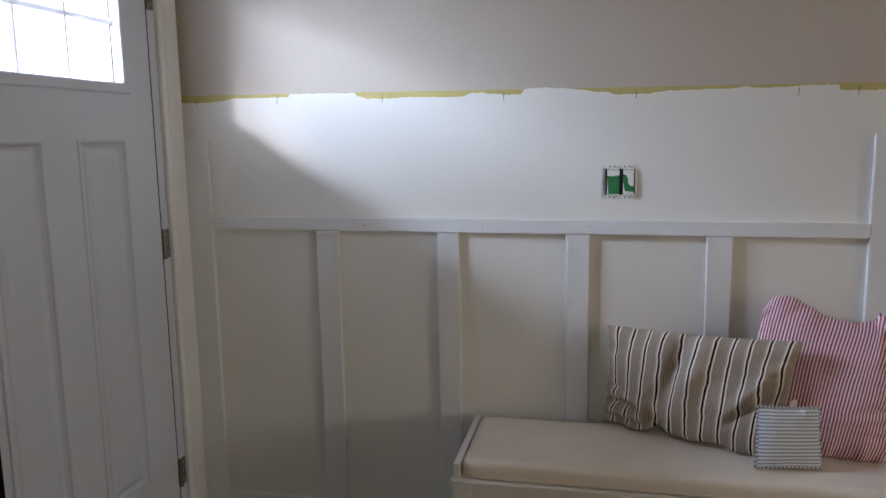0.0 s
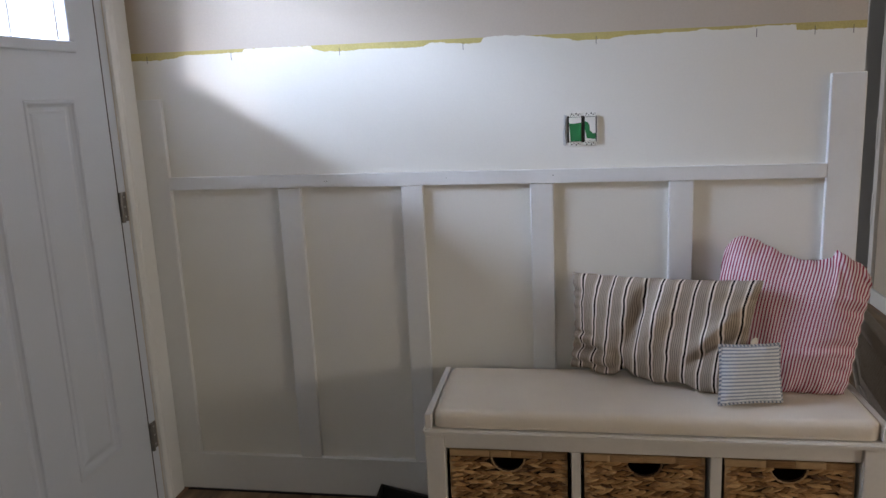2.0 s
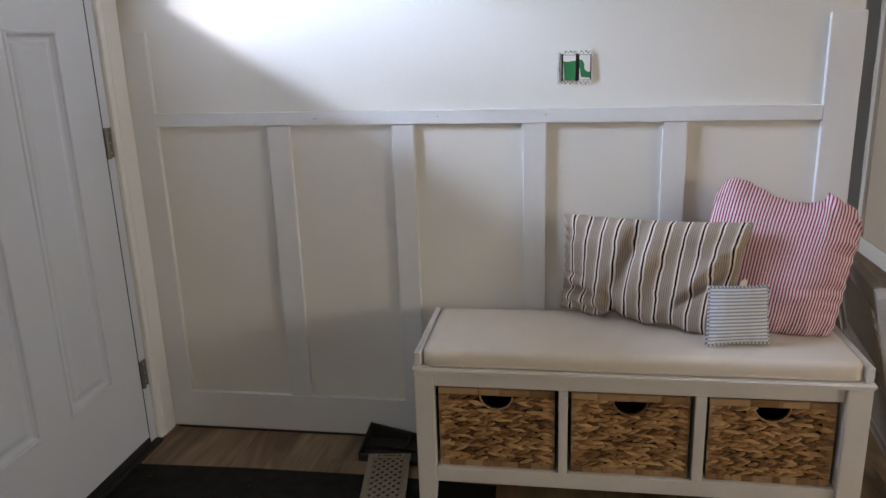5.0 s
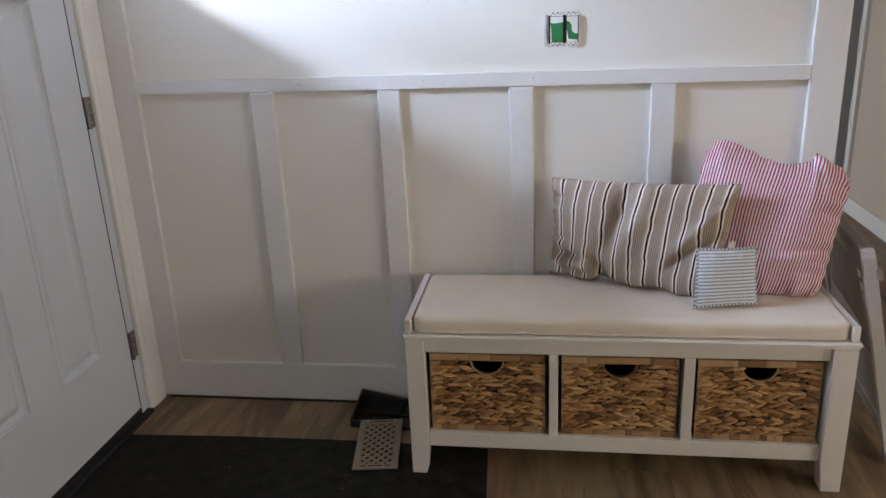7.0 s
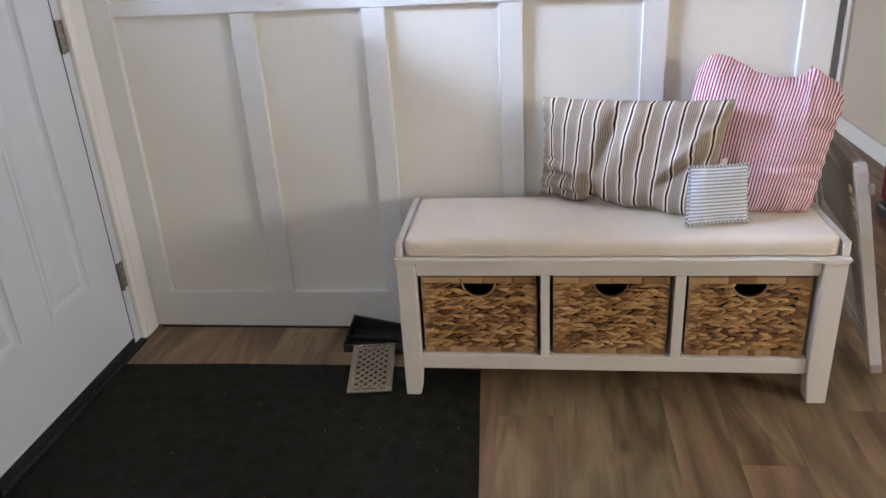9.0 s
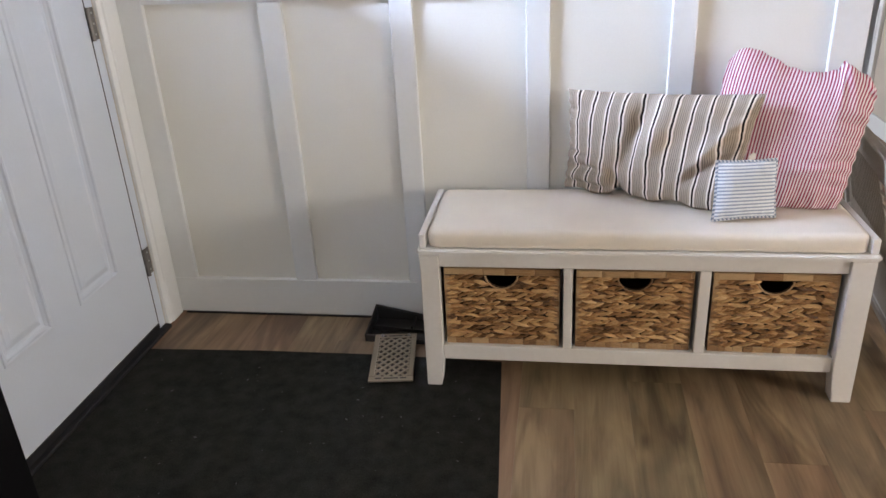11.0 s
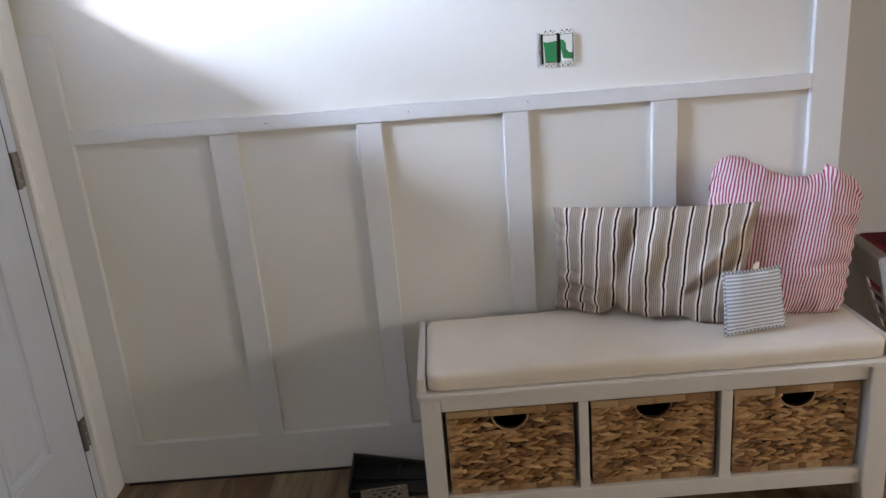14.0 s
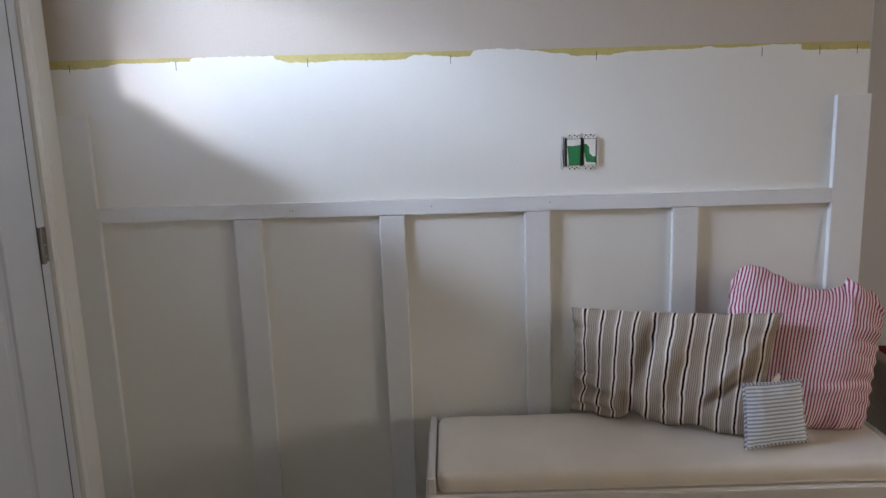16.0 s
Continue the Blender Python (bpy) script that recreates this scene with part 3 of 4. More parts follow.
def rounded_pad(x0, x1, y0, y1, z0, z1, r, corner, crown):
    """A soft flat pad: corners rounded in plan, edges rolled over with radius r, top slightly crowned."""
    bm = bmesh.new()
    ease = [0.0, 0.04, 0.12, 0.24, 0.40, 0.60, 0.80, 1.0]
    xs = [x0 + r * e for e in ease] + list(np.linspace(x0 + r, x1 - r, 80)[1:-1]) + [x1 - r * e for e in ease[::-1]]
    ys = [y0 + r * e for e in ease] + list(np.linspace(y0 + r, y1 - r, 30)[1:-1]) + [y1 - r * e for e in ease[::-1]]
    nx, ny = len(xs) - 1, len(ys) - 1
    grid = {}
    for side in (1, 0):
        for i, x in enumerate(xs):
            for j, y in enumerate(ys):
                u, v = (x - x0) / (x1 - x0), (y - y0) / (y1 - y0)
                d = min(x - x0, x1 - x, y - y0, y1 - y)
                px, py = x, y
                sx, sy = (-1 if u < 0.5 else 1), (-1 if v < 0.5 else 1)
                cx, cy = (x0 + corner if sx < 0 else x1 - corner), (y0 + corner if sy < 0 else y1 - corner)
                a, b = sx * (x - cx) / corner, sy * (y - cy) / corner
                if a > 0 and b > 0:
                    px, py = cx + sx * corner * a * math.sqrt(1 - b * b / 2), cy + sy * corner * b * math.sqrt(1 - a * a / 2)
                roll = max(0.0, 1 - d / r)
                lift = math.sqrt(max(0.0, 1 - roll * roll))
                slack = 0.003 * noise.noise((x * 9, 2.0, side)) + 0.002 * noise.noise((x * 23, 5.0, side))
                if y - y0 < r:
                    py -= slack
                if side:
                    z = z1 - r * (1 - lift) + crown * (16 * u * (1 - u) * v * (1 - v)) ** 0.5 * 0.5
                    z += 0.003 * noise.noise((x * 5, y * 7, 1)) + 0.0012 * noise.noise((x * 22, y * 22, 3))
                    # pulled creases running in from the front edge
                    z -= 0.0022 * max(0.0, 1 - (y - y0) / 0.07) * max(0.0, noise.noise((x * 34 + y * 20, 7.0, 2.0)))
                else:
                    z = z0 + 0.2 * r * (1 - lift)
                grid[side, i, j] = bm.verts.new((px, py, z))
    for side in (1, 0):
        for i in range(nx):
            for j in range(ny):
                q = [grid[side, i, j], grid[side, i + 1, j], grid[side, i + 1, j + 1], grid[side, i, j + 1]]
                bm.faces.new(q if side else q[::-1])
    edge = [(i, 0) for i in range(nx)] + [(nx, j) for j in range(ny)] + [(i, ny) for i in range(nx, 0, -1)] + [(0, j) for j in range(ny, 0, -1)]
    for a, b in zip(edge, edge[1:] + edge[:1]):
        bm.faces.new((grid[0, *a], grid[0, *b], grid[1, *b], grid[1, *a]))
    bmesh.ops.recalc_face_normals(bm, faces=bm.faces)
    return bm


cushion = thing("seat_cushion", "flat beige linen seat cushion lying on the bench", "cushion", pose(1.535, -0.22, 0.4345))
part("pad", rounded_pad(-0.552, 0.556, -0.157, 0.184, 0.0, 0.049, 0.021, 0.034, 0.004), LINEN, cushion, smooth=True)
bm = bmesh.new()
_pts = [(-0.512, -0.1565), (0.514, -0.1565), (0.538, -0.1465), (0.547, -0.124), (0.547, 0.12)]
for a, b in zip(_pts, _pts[1:]):
    rod(bm, (*a, 0.007), (*b, 0.007), 0.002, 6)
part("seam_piping", bm, LINEN, cushion)


def pillow(name, label, corners, thick, material, rim=0.0, top=None, seed=0, wrinkle=0.006, ears=0.0, fold=None, foot=None, blunt=0.0, ruffle=0.0, tag=False, lean=0.0):
    """A stuffed pillow spanned over its corners (bottom left, bottom right, top right, top left); lean slants the weave."""
    bl, br, tr, tl = (Vector(c) for c in corners)
    nrm = ((br - bl).cross(tl - bl)).normalized()
    base = (bl + br) / 2
    bm = bmesh.new()
    lay = bm.loops.layers.uv.new("weave")
    nu, nv = 64, 56
    vs, uvs = {}, {}
    for side in (1, -1):
        for i in range(nu + 1):
            for j in range(nv + 1):
                u, v = i / nu, j / nv
                pu, pv = 2 * u - 1, 2 * v - 1
                # edges bow in between the corners
                uu = u - 0.5
                uu *= 1 - ears * (1 - pv * pv) * abs(pu) ** 3
                vv = v - 0.5
                vv *= 1 - ears * (1 - pu * pu) * abs(pv) ** 3
                uu, vv = uu * (1 - blunt * abs(pv) ** 5), vv * (1 - blunt * abs(pu) ** 5)
                a, b = uu + 0.5, vv + 0.5
                p = bl * (1 - a) * (1 - b) + br * a * (1 - b) + tr * a * b + tl * (1 - a) * b
                if top:
                    p = p + Vector((0, 0, 1)) * top(u) * v ** 3
                full = max(0.0, 1 - abs(pu) ** 3.2) ** 0.55 * max(0.0, 1 - abs(pv) ** 3.2) ** 0.55
                d = thick * full
                edge = max(abs(pu), abs(pv))
                wr = noise.noise((u * 5 + seed, v * 3, side)) * 0.9 + noise.noise((u * 11, v * 6 + seed, side)) * 0.6
                rad = math.sin((u * 26 + 3 * noise.noise((u * 3, seed, 2)))) * max(0, abs(pv) - 0.55) + math.sin(v * 24 + seed + 3 * noise.noise((v * 3, seed, 5))) * max(0, abs(pu) - 0.6)
                d += (wr * wrinkle + rad * wrinkle * 1.6) * min(1, 4 * full)
                rim_u, rim_v = max(0.0, abs(pu) - 0.8) / 0.2, max(0.0, abs(pv) - 0.8) / 0.2
                d += ruffle * (rim_u * math.sin(v * 75 + 4 * noise.noise((v * 6, seed, 1))) * (1 - rim_u) + rim_v * (1 - rim_v) * math.sin(u * 80 + 4 * noise.noise((u * 6, seed, 9))))
                p = p + nrm * ruffle * 0.8 * (rim_u ** 2 * math.sin(v * 60 + seed) + rim_v ** 2 * math.sin(u * 52 + seed))
                if fold and side > 0:
                    d += fold(u, v) * min(1, 3 * full)
                if foot:
                    p = p + Vector((0, 0, 1)) * foot(u) * (1 - v) ** 4
                q = p + nrm * side * max(d, 0.0 if edge > 0.999 else 0.001)
                vs[side, i, j] = bm.verts.new(q - base)
                uvs[vs[side, i, j]] = (u - lean * v * v, v)
    for side in (1, -1):
        for i in range(nu):
            for j in range(nv):
                q = [vs[side, i, j], vs[side, i + 1, j], vs[side, i + 1, j + 1], vs[side, i, j + 1]]
                f = bm.faces.new(q if side > 0 else q[::-1])
                for lp in f.loops:
                    lp[lay].uv = uvs[lp.vert]
    rimpts = [vs[1, i, 0].co.copy() for i in range(nu)] + [vs[1, nu, j].co.copy() for j in range(nv)] + [vs[1, i, nv].co.copy() for i in range(nu, 0, -1)] + [vs[1, 0, j].co.copy() for j in range(nv, 0, -1)]
    bmesh.ops.remove_doubles(bm, verts=bm.verts, dist=0.00005)
    t = thing(name, label, "pillow", Matrix.Translation(base))
    part("cover", bm, material, t, smooth=True)
    if rim:
        bm = bmesh.new()
        lay = bm.loops.layers.uv.new("weave")
        n, k = len(rimpts), 8
        rings = []
        for i, p in enumerate(rimpts):
            d = (rimpts[(i + 1) % n] - rimpts[i - 1]).normalized()
            s = d.cross(nrm).normalized()
            rings.append([bm.verts.new(p + (s * math.cos(2 * math.pi * a / k) + nrm * math.sin(2 * math.pi * a / k)) * rim) for a in range(k)])
        for i in range(n):
            for a in range(k):
                f = bm.faces.new((rings[i][a], rings[(i + 1) % n][a], rings[(i + 1) % n][(a + 1) % k], rings[i][(a + 1) % k]))
                for lp, (di, da) in zip(f.loops, ((0, 0), (1, 0), (1, 1), (0, 1))):
                    lp[lay].uv = ((i + di) / n + (a + da) / k * 0.012, 0)
        part("corded_edge", bm, BLUECORD, t, "twisted blue and white cord edge", smooth=True)
    if tag:
        bm = bmesh.new()
        prism(bm, [(-0.009, -0.003), (0.006, -0.003), (0.009, 0.012), (0.003, 0.019), (-0.006, 0.011)], 1, -0.001, 0.001)
        bmesh.ops.translate(bm, verts=bm.verts, vec=tl.lerp(tr, 0.58) - base + Vector((0, 0.0, 0.002)))
        part("ribbon_tag", bm, LINEN, t, "small pale ribbon tag")
    return t


def bump_at(u, v, cu, cv, su, sv, slant=0.0):
    return math.exp(-(((u - cu - slant * (v - cv)) / su) ** 2) - ((v - cv) / sv) ** 2)


def striped_fold(u, v):
    d = -0.036 * bump_at(u, v, 0.42, 0.66, 0.045, 0.28, 0.12) + 0.016 * bump_at(u, v, 0.52, 0.6, 0.06, 0.3, 0.2)
    d += -0.022 * bump_at(u, v, 0.34, 0.12, 0.03, 0.22, -0.2) + 0.012 * bump_at(u, v, 0.28, 0.3, 0.06, 0.25)
    d += -0.030 * bump_at(u, v, 0.10, 0.25, 0.13, 0.03, 0.5) + 0.014 * bump_at(u, v, 0.1, 0.15, 0.12, 0.04) - 0.022 * bump_at(u, v, 0.05, 0.40, 0.09, 0.028, -0.5) - 0.016 * bump_at(u, v, 0.2, 0.09, 0.1, 0.03, 0.6)
    d += -0.020 * bump_at(u, v, 0.91, 0.50, 0.05, 0.16, 0.5) + 0.014 * bump_at(u, v, 0.82, 0.55, 0.04, 0.2, 0.5) - 0.012 * bump_at(u, v, 0.80, 0.38, 0.03, 0.2, 0.55) - 0.012 * bump_at(u, v, 0.955, 0.70, 0.08, 0.025, 0.6)
    return d - 0.012 * bump_at(u, v, 0.22, 0.95, 0.05, 0.2) - 0.012 * bump_at(u, v, 0.07, 0.75, 0.02, 0.25)


def striped_foot(u):
    return 0.016 * math.exp(-(((u - 0.345) / 0.03) ** 2)) + 0.006 * math.sin(u * 21)


def red_fold(u, v):
    d = 0.0
    for cv, sv, a in ((0.62, 0.02, -0.014), (0.52, 0.018, -0.01), (0.36, 0.022, -0.016), (0.27, 0.02, -0.012), (0.18, 0.02, -0.01), (0.70, 0.02, 0.008)):
        d += a * bump_at(u, v, 0.93, cv, 0.13, sv) * 1.0
    d += -0.009 * bump_at(u, v, 0.74, 0.33, 0.13, 0.03, 1.5) + 0.007 * bump_at(u, v, 0.72, 0.28, 0.13, 0.03, 1.5)
    d += -0.009 * bump_at(u, v, 0.10, 0.82, 0.03, 0.2, -0.5) - 0.006 * bump_at(u, v, 0.22, 0.9, 0.025, 0.12, 0.9)
    return d - 0.012 * bump_at(u, v, 0.76, 0.92, 0.03, 0.12, -0.4)


def red_top(u):
    pts = [(0.0, -0.015), (0.06, 0.012), (0.14, 0.022), (0.25, 0.012), (0.42, -0.012), (0.56, -0.018), (0.68, -0.008), (0.735, 0.000), (0.765, 0.026), (0.80, 0.015), (0.86, 0.006), (0.92, -0.002), (1.0, -0.03)]
    return float(np.interp(u, [p[0] for p in pts], [p[1] for p in pts]))


pillow("red_pillow", "large red and white ticking striped pillow leaning on the wall", ((1.705, -0.170, 0.480), (2.060, -0.212, 0.480), (2.145, -0.120, 0.819), (1.772, -0.025, 0.874)), 0.055, REDTICK, top=red_top, seed=3, wrinkle=0.006, ears=0.03, fold=red_fold, blunt=0.05, ruffle=0.010, lean=0.07)
pillow("striped_pillow", "wide brown, cream and black striped pillow propped on the bench", ((1.343, -0.045, 0.487), (1.787, -0.250, 0.487), (1.850, -0.183, 0.790), (1.352, -0.022, 0.776)), 0.045, STRIPED, seed=11, wrinkle=0.010, ears=0.05, fold=striped_fold, foot=striped_foot, ruffle=0.006)
pillow("small_pillow", "small square blue and white ticking pillow with corded edge", ((1.722, -0.309, 0.493), (1.882, -0.278, 0.493), (1.883, -0.226, 0.631), (1.728, -0.262, 0.637)), 0.02, BLUETICK, rim=0.004, seed=7, wrinkle=0.003, ears=0.045, tag=True)


def leaf_mesh(seed):
    """One twisted strand of dried leaf, 1 long and 1 high, fattest past its middle."""
    rng, bm, rows = random.Random(seed), bmesh.new(), []
    tw, sk = rng.uniform(-0.25, 0.25), rng.uniform(-0.1, 0.15)
    for s, wd, th in ((-0.5, 0.1, 0.2), (-0.36, 0.3, 0.75), (-0.1 + sk, 0.47, 1.0), (0.2, 0.46, 0.95), (0.4, 0.28, 0.6), (0.5, 0.06, 0.1)):
        bow = 0.12 * math.sin(s * 4 + tw * 4)
        rows.append([bm.verts.new((s, -th * 0.0065 * c, bow + wd * (d + tw * s * c))) for d, c in ((-1, -0.3), (-0.6, 0.6), (-0.1, 1.0), (0.05, 0.82), (0.5, 0.8), (1, -0.3))])
    for r, s in zip(rows, rows[1:]):
        for i in range(5):
            bm.faces.new((r[i], s[i], s[i + 1], r[i + 1]))
    bmesh.ops.recalc_face_normals(bm, faces=bm.faces)
    return mesh_of("strand", bm, WICKER, True)


LEAVES = [leaf_mesh(n) for n in range(10)]
_b = bmesh.new()
box(_b, -0.5, 0.5, -0.5, 0.5, -0.5, 0.5)
bmesh.ops.bevel(_b, geom=[e for e in _b.edges if all(v.co.y < 0 for v in e.verts)], offset=0.12, segments=1, affect="EDGES")
WRAP = mesh_of("wrap", _b, WICKERBAND)


def strand(parent, name, mesh, place, turn, scale):
    ob = new(name, mesh)
    ob.parent = parent
    ob.location, ob.rotation_euler, ob.scale = place, [radians(a) for a in turn], scale


def basket(x0, x1, seed):
    """A woven drawer basket: braided rows over a liner coloured as shade, a band round the rim, a half-round hand hole.
    """
    rng = random.Random(seed)
    w, z0, z1 = x1 - x0 - 0.019, 0.1312, 0.3665
    h = z1 - z0
    t = thing("woven_basket", "brown woven water hyacinth basket with a half-round hand hole", "basket", pose((x0 + x1) / 2, -0.352, z0), "baskets in the bench")
    hr, hz = 0.042, h - 0.02
    out = [(-w / 2, 0.0), (w / 2, 0.0), (w / 2, hz)]
    out += [(hr * math.cos(a), hz - hr * 0.9 * math.sin(a)) for a in np.linspace(0, math.pi, 15)]
    out += [(-w / 2, hz)]
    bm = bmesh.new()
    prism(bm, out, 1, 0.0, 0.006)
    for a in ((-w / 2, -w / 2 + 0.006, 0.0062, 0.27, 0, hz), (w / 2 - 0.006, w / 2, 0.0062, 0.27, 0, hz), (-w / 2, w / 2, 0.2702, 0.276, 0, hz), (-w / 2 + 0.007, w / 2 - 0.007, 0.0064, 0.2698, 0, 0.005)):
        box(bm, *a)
    # the liner's dark colour stands for shade behind the weave
    part("liner", bm, WICKERSHADE, t)

    rows, row_h = 15, (hz - 0.018) / 15
    for k in range(rows):
        z = 0.018 + (k + 0.5) * row_h
        x = -w / 2 + 0.036 + rng.uniform(-0.008, 0.004)
        while x < w / 2 - 0.030:
            step = rng.uniform(0.017, 0.027)
            if math.hypot(x, (z - hz) / 0.9) > hr + 0.008:
                s = 1 if k % 2 else -1
                length = min(step * rng.uniform(1.5, 1.95), 2 * (w / 2 - 0.004 - abs(x)))
                strand(t, "strand", rng.choice(LEAVES), (x, -0.001 - rng.uniform(0, 0.004), z + rng.uniform(-0.002, 0.002)),
                       (rng.uniform(-18, 18), s * rng.uniform(8, 21), 0), (length, 1.15, row_h * rng.uniform(0.72, 1.08)))
            x += step
    x = -w / 2
    while x < w / 2 - 0.004:
        d = min(rng.uniform(0.05, 0.12), w / 2 - x)
        strand(t, "rim_wrap", WRAP, (x + d / 2, 0.003 - rng.uniform(0, 0.0015), (hz + h) / 2), (0, 0, 0), (d - 0.0006, 0.017, h - hz - 0.0005))
        x += d
    x = -w / 2
    while x < w / 2 - 0.004:
        d = min(rng.uniform(0.014, 0.03), w / 2 - x)
        strand(t, "base_wrap", WRAP, (x + d / 2, -0.0035 - rng.uniform(0, 0.0015), 0.0095), (0, 0, 0), (d - 0.0006, 0.006, 0.0175))
        x += d
    # leaves wrapped round the upright edges, level, one over the other
    for sx in (-1, 1):
        z = 0.019
        while z < hz - 0.008:
            d = min(rng.uniform(0.011, 0.02), hz - z)
            wide = rng.uniform(0.030, 0.044)
            strand(t, "side_wrap", rng.choice(LEAVES), (sx * (w / 2 - wide / 2 - 0.001), -0.002 - rng.uniform(0, 0.0015), z + d / 2), (rng.uniform(-8, 8), rng.uniform(-5, 5), 0), (-sx * wide, 1, d * 1.25))
            strand(t, "side_wrap", WRAP, (sx * (w / 2 - 0.0075), -0.0025 - rng.uniform(0, 0.0015), z + d / 2), (0, 0, 0), (0.0148, 0.006, d - 0.0004))
            z += d
    bm = bmesh.new()
    rings = []
    for a in np.linspace(0.05, math.pi - 0.05, 22):
        c, d = math.cos(a), math.sin(a)
        r = 0.0026 + 0.0007 * math.sin(a * 19)
        rings.append([bm.verts.new(((hr * 1.05 + r * math.cos(b)) * c, -0.004 + r * math.sin(b), hz - (hr * 0.95 + r * math.cos(b)) * d)) for b in np.linspace(0, 2 * math.pi, 7)[:-1]])
    for p, q in zip(rings, rings[1:]):
        for k in range(6):
            bm.faces.new((p[k], q[k], q[(k + 1) % 6], p[(k + 1) % 6]))
    bm.faces.new(rings[0])
    bm.faces.new(rings[-1][::-1])
    bmesh.ops.recalc_face_normals(bm, faces=bm.faces)
    part("hole_binding", bm, WICKERBAND, t, smooth=True)


for n, (x0, x1) in enumerate(((1.0125, 1.3463), (1.3707, 1.6943), (1.7227, 2.0495))):
    basket(x0, x1, 20 + n)

# floor mat
bm = bmesh.new()
prism(bm, [(0.023, -0.252), (0.4, -0.238), (0.8, -0.236), (1.166, -0.252), (1.2, -0.79), (1.23, -1.45), (0.024, -1.45)], 2, 0.0004, 0.0032)
entrance_mat = solid("entrance_mat", bm, MATFIBRE, "worn charcoal fibre entrance mat on the floor", "mat")
_rng = random.Random(8)
bm = bmesh.new()
for _ in range(100):
    x, y, s = _rng.uniform(0.06, 1.15), _rng.uniform(-1.3, -0.28), _rng.choice((0.0008, 0.001, 0.0013, 0.0016, 0.0026))
    m = pose(x, y, 0.0036, 0, 0, _rng.uniform(0, 180)) @ Matrix.Diagonal((s * _rng.uniform(1, 3), s, 0.0006, 1))
    bmesh.ops.create_icosphere(bm, subdivisions=1, radius=1, matrix=m)
tagged(part("lint", bm, LINT, entrance_mat, "pale lint specks"), kind="stuff")

# floor register cover, taken out and laid on the mat
reg = thing("vent_cover", "satin nickel floor register cover lying loose", "vent cover", pose(0.838, -0.275, 0.0195, 4.5, 0, 7))
W2, H2 = 0.066, 0.118
bm = bmesh.new()
for a in ((-W2, W2, -H2, -H2 + 0.022, 0, 0.005), (-W2, W2, H2 - 0.022, H2, 0, 0.005), (-W2, -W2 + 0.016, -H2 + 0.0221, H2 - 0.0221, 0, 0.005), (W2 - 0.016, W2, -H2 + 0.0221, H2 - 0.0221, 0, 0.005)):
    box(bm, *a, bevel=0.0015)
part("frame", bm, REGISTER, reg)
ix, iy = W2 - 0.015, H2 - 0.021
for s in (1, -1):
    for c in np.arange(-0.162, 0.163, 0.027):
        pts = [(x, s * x + c) for x in (-ix, ix)]
        (xa, ya), (xb, yb) = pts
        lo, hi = sorted(((-iy - c) / s, (iy - c) / s))
        xa2, xb2 = max(-ix, lo), min(ix, hi)
        if xb2 - xa2 > 0.006:
            bm = bmesh.new()
            a, b = Vector((xa2, s * xa2 + c, 0.0022)), Vector((xb2, s * xb2 + c, 0.0022))
            m = Matrix.Translation((a + b) / 2) @ Matrix.Rotation(math.atan2(b.y - a.y, b.x - a.x), 4, "Z") @ Matrix.Diagonal(((b - a).length, 0.0082, 0.0024 + 0.0004 * s, 1))
            bmesh.ops.create_cube(bm, size=1, matrix=m)
            part("lattice_bar", bm, REGISTER, reg)
for sy in (-1, 1):
    for xa, xb in ((-0.046, -0.028), (-0.021, 0.021), (0.028, 0.046)):
        part("slot", boxes((xa, xb, sy * (H2 - 0.012) - 0.0022, sy * (H2 - 0.012) + 0.0022, 0.0046, 0.0053)), BLACKPLASTIC, reg, "dark slot")
part("damper", boxes((-ix, ix, -iy, iy, -0.003, -0.001)), BLACKPLASTIC, reg, "dark damper under the lattice")
for sx in (-1, 1):
    bm = bmesh.new()
    bmesh.ops.create_uvsphere(bm, u_segments=10, v_segments=6, radius=0.005, matrix=pose(sx * 0.042, H2 - 0.01, 0.006))
    part("screw", bm, STEEL, reg, "steel screw head")

# black plastic tray against the base board
tray = thing("paint_tray", "black plastic tray with a deep end lying against the base board", "tray", pose(0.838, -0.088, 0.001, 0, 0, -2))
TX, TY = 0.115, 0.074
part("base", boxes((-TX, TX, -TY, TY, 0.0, 0.004)), BLACKPLASTIC, tray)
bm = bmesh.new()
prism(bm, [(-TX, 0.0042), (TX, 0.0042), (TX, 0.009), (-TX, 0.054)], 1, TY - 0.004, TY)
part("side", bm, BLACKPLASTIC, tray)
bm = bmesh.new()
prism(bm, [(-TX, 0.0042), (TX, 0.0042), (TX, 0.009), (-TX, 0.024)], 1, -TY, -TY + 0.004)
part("side", bm, BLACKPLASTIC, tray)
for x, k in ((-TX, 1.0), (TX - 0.004, 0.13)):
    bm = bmesh.new()
    prism(bm, [(-TY + 0.0042, 0.0042), (TY - 0.0042, 0.0042), (TY - 0.0042, 0.054 * k), (-TY + 0.0042, 0.026 * k)], 0, x, x + 0.004)
    part("side", bm, BLACKPLASTIC, tray)
bm = bmesh.new()
for a, b in (((-TX, TY - 0.002, 0.054), (TX, TY - 0.002, 0.010)), ((-TX + 0.002, -TY, 0.025), (-TX + 0.002, TY, 0.054)), ((-TX, -TY + 0.002, 0.024), (TX, -TY + 0.002, 0.010))):
    rod(bm, a, b, 0.0034, 8)
part("rolled_rim", bm, BLACKPLASTIC, tray)
bm = bmesh.new()
prism(bm, [(-TX + 0.0042, 0.0042), (TX - 0.0042, 0.0042), (TX - 0.0042, 0.006), (-TX + 0.0042, 0.022)], 1, -0.006, -0.002)
part("rib", bm, BLACKPLASTIC, tray)
